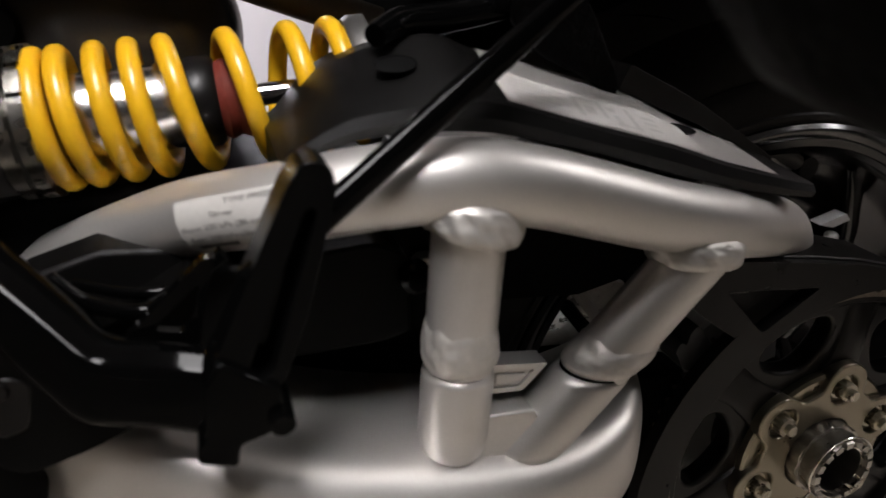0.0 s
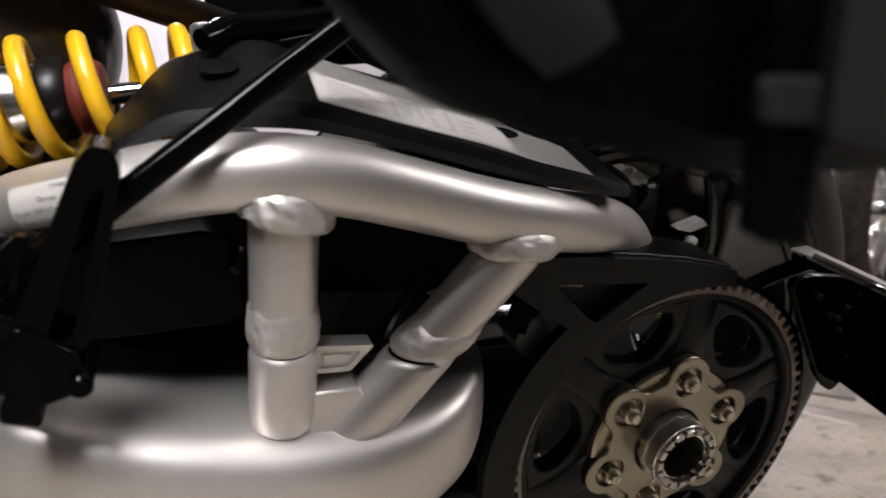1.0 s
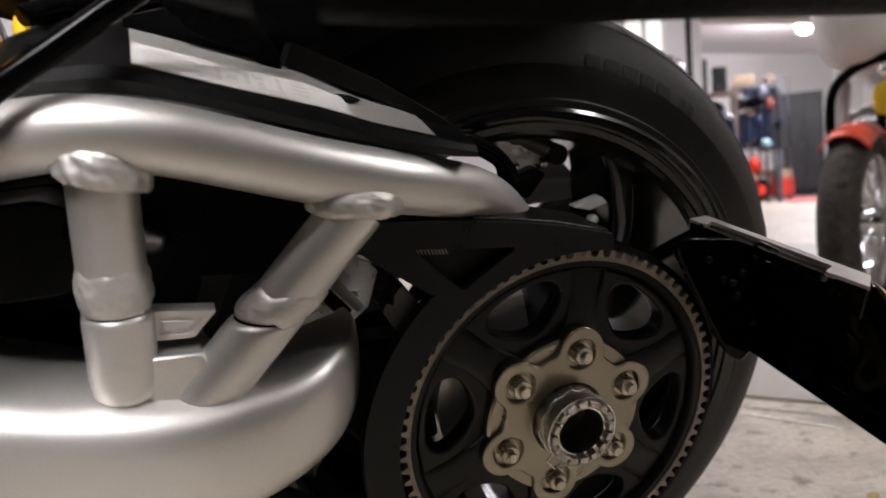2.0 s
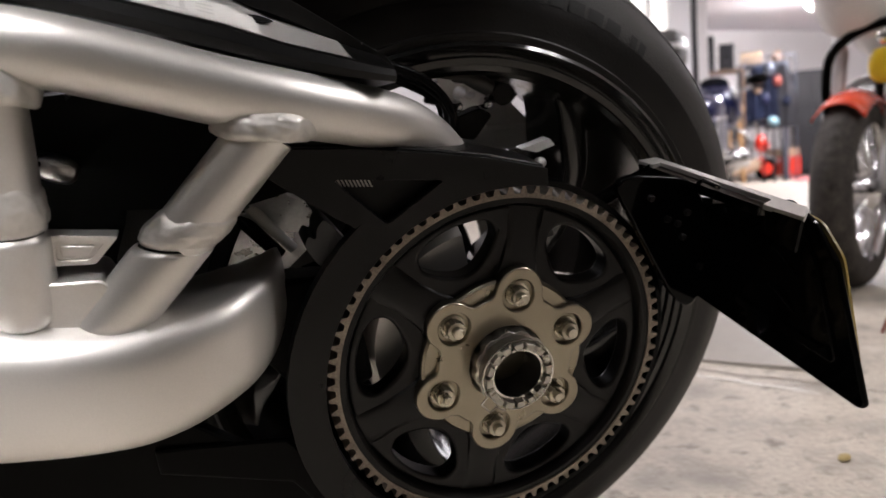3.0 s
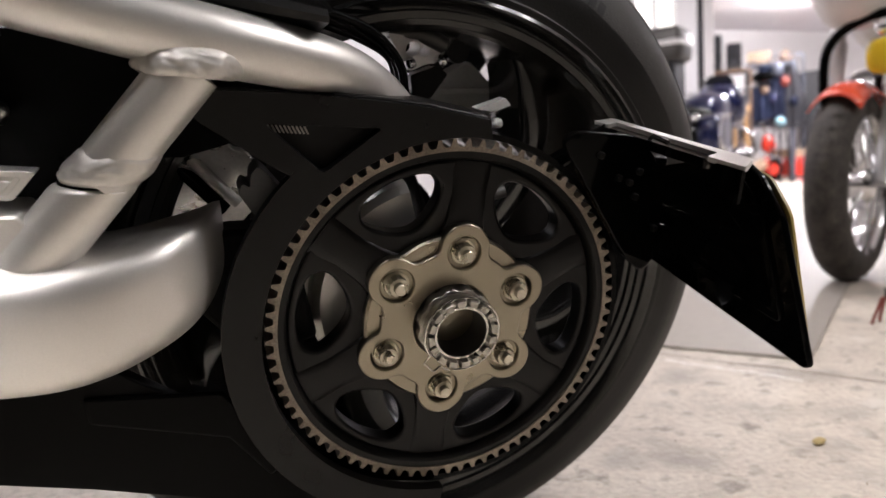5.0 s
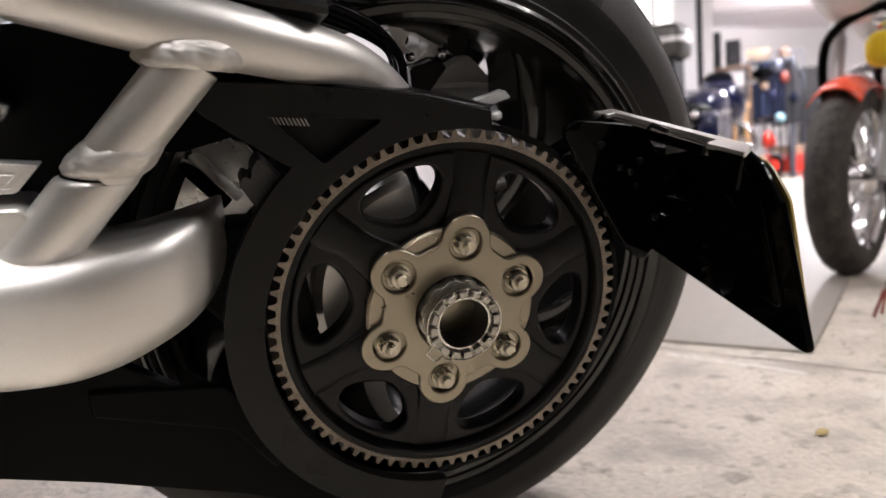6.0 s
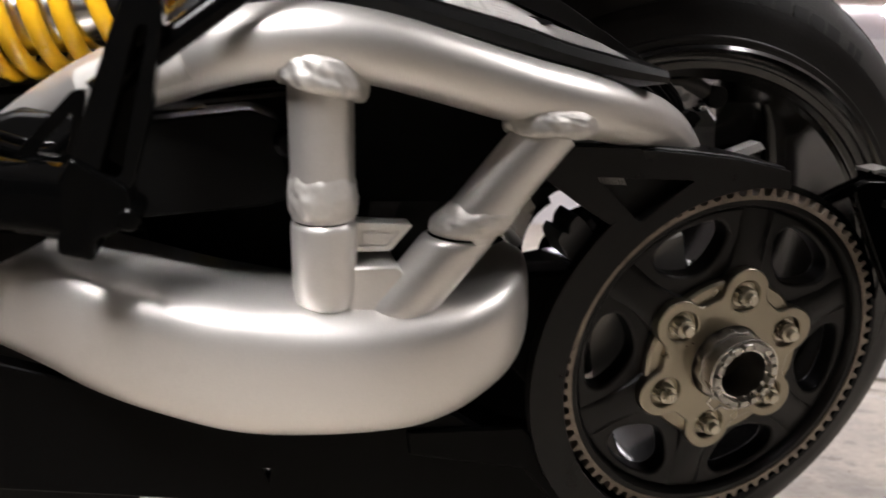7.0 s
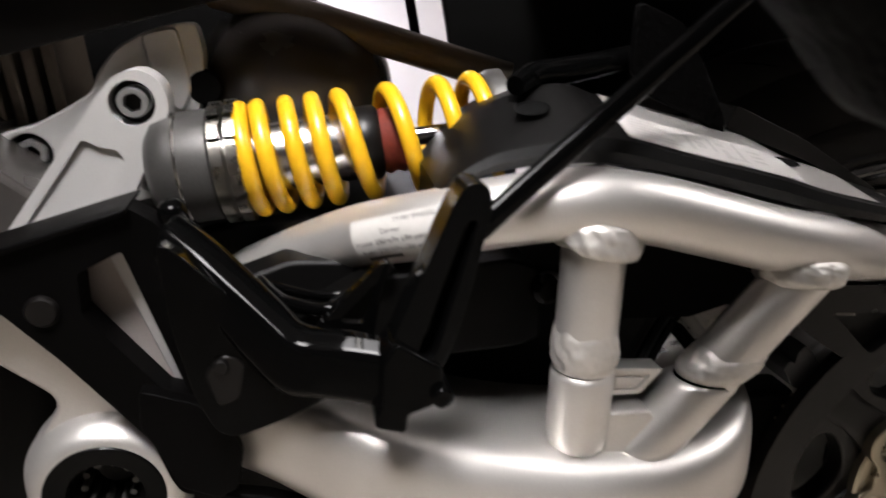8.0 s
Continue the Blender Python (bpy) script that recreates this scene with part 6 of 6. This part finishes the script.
for z in (0.112, 0.472, 0.832):
    for j, (bx, m) in enumerate(((-0.14, DENIM), (0.0, RED), (0.13, DARKBOX))):
        b = thing("storage_box", "small lidded storage box on the wooden rack", "box", pose(5.20, 6.00, z, 0, 0, -42) @ pose(bx, 0, 0), "boxes on the rack")
        part("body", box(-0.06, 0.06, -0.1, 0.1, 0, 0.17 - 0.02 * j), m, b, bevel=0.006)
        part("lid", box(-0.063, 0.063, -0.103, 0.103, 0.173 - 0.02 * j, 0.195 - 0.02 * j), m, b, bevel=0.004)
top_box = thing("cardboard_box", "brown cardboard box on top of the shelves", "box", pose(5.54, 5.87, 1.237, 0, 0, -42))
part("body", box(-0.11, 0.11, -0.13, 0.13, 0, 0.12), CARD, top_box, bevel=0.004)
part("flap", box(-0.11, 0.11, -0.13, -0.004, 0.122, 0.127), CARD, top_box)
part("flap", box(-0.11, 0.11, 0.004, 0.13, 0.122, 0.127), CARD, top_box)
sack = thing("plastic_bag", "crumpled brown bag on top of the shelves", "bag", pose(5.73, 5.70, 1.235) @ Matrix.Scale(0.6, 4))
part("sack", blob((0, 0, 0.10), (0.11, 0.10, 0.10), 20, 2.3), BROWN_WOOD, sack)
part("knot", tube([(0, 0, 0.18), (0.02, 0, 0.24)], [0.03, 0.015], 10), BROWN_WOOD, sack)

chest = thing("tool_chest", "low red metal tool chest on the floor", "tool chest", pose(6.04, 6.02, 0, 0, 0, -42) @ Matrix.Diagonal((0.62, 0.8, 1.2, 1)))
part("body", box(-0.34, 0.34, -0.2, 0.2, 0.03, 0.17), RED, chest, bevel=0.006)
part("lid", box(-0.345, 0.345, -0.205, 0.205, 0.174, 0.20), RED, chest, bevel=0.006)
for sx in (-1, 1):
    part("foot", box(0.28 * sx - 0.03, 0.28 * sx + 0.03, -0.18, 0.18, 0.0, 0.03), DARKBOX, chest)
carton = thing("cardboard_box", "flat brown cardboard box on the red tool chest", "box", pose(6.03, 6.01, 0.243, 0, 0, -42) @ Matrix.Scale(0.72, 4))
part("body", box(-0.28, 0.28, -0.17, 0.17, 0, 0.12), CARD, carton, bevel=0.004)
part("flap", box(-0.28, 0.28, -0.17, -0.005, 0.122, 0.128), CARD, carton)
part("flap", box(-0.28, 0.28, 0.005, 0.17, 0.122, 0.128), CARD, carton)
tagged(part("floor_mat", moved(box(-0.2, 0.2, -0.5, 0.5, 0, 0.012), pose(5.75, 5.25, 0, 0, 0, -40)), PINK, bevel=0.004), "faded pink mat on the concrete", "mat")
cab = thing("metal_cabinet", "dark metal cabinet against the far wall", "cabinet", pose(6.75, 6.25, 0, 0, 0, -42))
part("body", box(-0.2, 0.2, -0.22, 0.22, 0.05, 1.22), DARKBOX, cab, bevel=0.01)
for s in (-1, 1):
    d = part("door", box(0.003 + (-0.19 if s < 0 else 0), -0.003 + (0 if s < 0 else 0.19), -0.24, -0.222, 0.08, 1.19), DARKBOX, cab, bevel=0.004)
    part("handle", box(0.03 * s - 0.008, 0.03 * s + 0.008, -0.26, -0.242, 0.55, 0.65), CHROME, d)
part("plinth", box(-0.19, 0.19, -0.2, 0.2, 0, 0.05), DARKBOX, cab)
tagged(part("pillar", box(3.36, 3.48, 4.02, 4.13, 0, 1.813), PLASTER, bevel=0.005), "white painted pillar", "pillar", kind="structure")

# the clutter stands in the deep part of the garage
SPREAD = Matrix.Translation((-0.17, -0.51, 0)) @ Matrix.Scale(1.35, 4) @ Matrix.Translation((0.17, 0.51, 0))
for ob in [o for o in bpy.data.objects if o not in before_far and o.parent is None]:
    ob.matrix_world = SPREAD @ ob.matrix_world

scoot = thing("kick_scooter", "red kick scooter with pale deck standing on the floor", "scooter", pose(6.90, 8.00, 0, 0, 0, 163) @ Matrix.Scale(1.7, 4))
part("deck", tube(catmull([(-0.30, 0, 0.16), (-0.24, 0, 0.12), (-0.12, 0, 0.105), (0.26, 0, 0.105)], 4), 0.05, 14, squash=1.0), SKIN_PLY, scoot, "pale deck")
part("steering_post", tube([(-0.36, 0, 0.12), (-0.30, 0, 0.51)], 0.012, 12), CHROME, scoot)
part("post_cover", tube([(-0.350, 0, 0.25), (-0.342, 0, 0.29), (-0.332, 0, 0.35), (-0.325, 0, 0.39)], [0.035, 0.06, 0.05, 0.02], 14), RED, scoot, "red plastic head cover")
part("handlebar", tube([(-0.30, -0.16, 0.51), (-0.30, 0.16, 0.51)], 0.011, 10), CHROME, scoot)
for s in (-1, 1):
    part("grip", tube([(-0.30, 0.16 * s, 0.51), (-0.30, 0.22 * s, 0.51)], 0.015, 10), PEGRUB, scoot)
for x in (-0.37, 0.33):
    w = part("wheel", lathe([(0.055, -0.018), (0.09, -0.022), (0.10, 0), (0.09, 0.022), (0.055, 0.018)], (x, 0, 0.10), 32), PEGRUB, scoot)
    part("rim", lathe([(0.0, -0.02), (0.035, -0.018), (0.055, -0.012), (0.055, 0.012), (0.035, 0.018), (0.0, 0.02)], (x, 0, 0.10), 28), GREY_CAP if x > 0 else RED, w)
    part("wheel_guard", lathe([(0.104, -0.035), (0.112, -0.03), (0.115, 0), (0.112, 0.03), (0.104, 0.035)], (x, 0, 0.10), 20, arc=(30, 150)), GREYWHITE, scoot, "white wheel guard")
part("neck", tube([(-0.345, 0, 0.20), (-0.30, 0, 0.16)], 0.03, 12), RED, scoot)

stand = thing("jack_stand", "small red steel jack stand on the concrete", "jack stand", pose(1.215, 0.655, 0, 0, 0, 20) @ Matrix.Scale(0.30, 4))
for k in range(4):
    a = radians(45 + 90 * k)
    part("leg", tube([(0.10 * math.cos(a), 0.10 * math.sin(a), 0.006), (0.03 * math.cos(a), 0.03 * math.sin(a), 0.20)], 0.012, 8), mat("dull_red_paint", (0.22, 0.03, 0.02), 0.5) if k == 0 else bpy.data.materials["dull_red_paint"], stand)
part("post", tube([(0, 0, 0.19), (0, 0, 0.27)], 0.018, 12), GREY_CAP, stand)
part("collar", lathe([(0.02, 0.185), (0.036, 0.19), (0.036, 0.205), (0.018, 0.21)], (0, 0, 0), 20, "z"), bpy.data.materials["dull_red_paint"], stand)
plank = thing("wooden_plank", "dark stained plank lying on the concrete", "plank", pose(-0.95, 0.62, 0, 0, 0, -10))
part("board", box(-0.55, 0.40, -0.11, 0.11, 0, 0.035), BROWN_WOOD, plank, bevel=0.004)
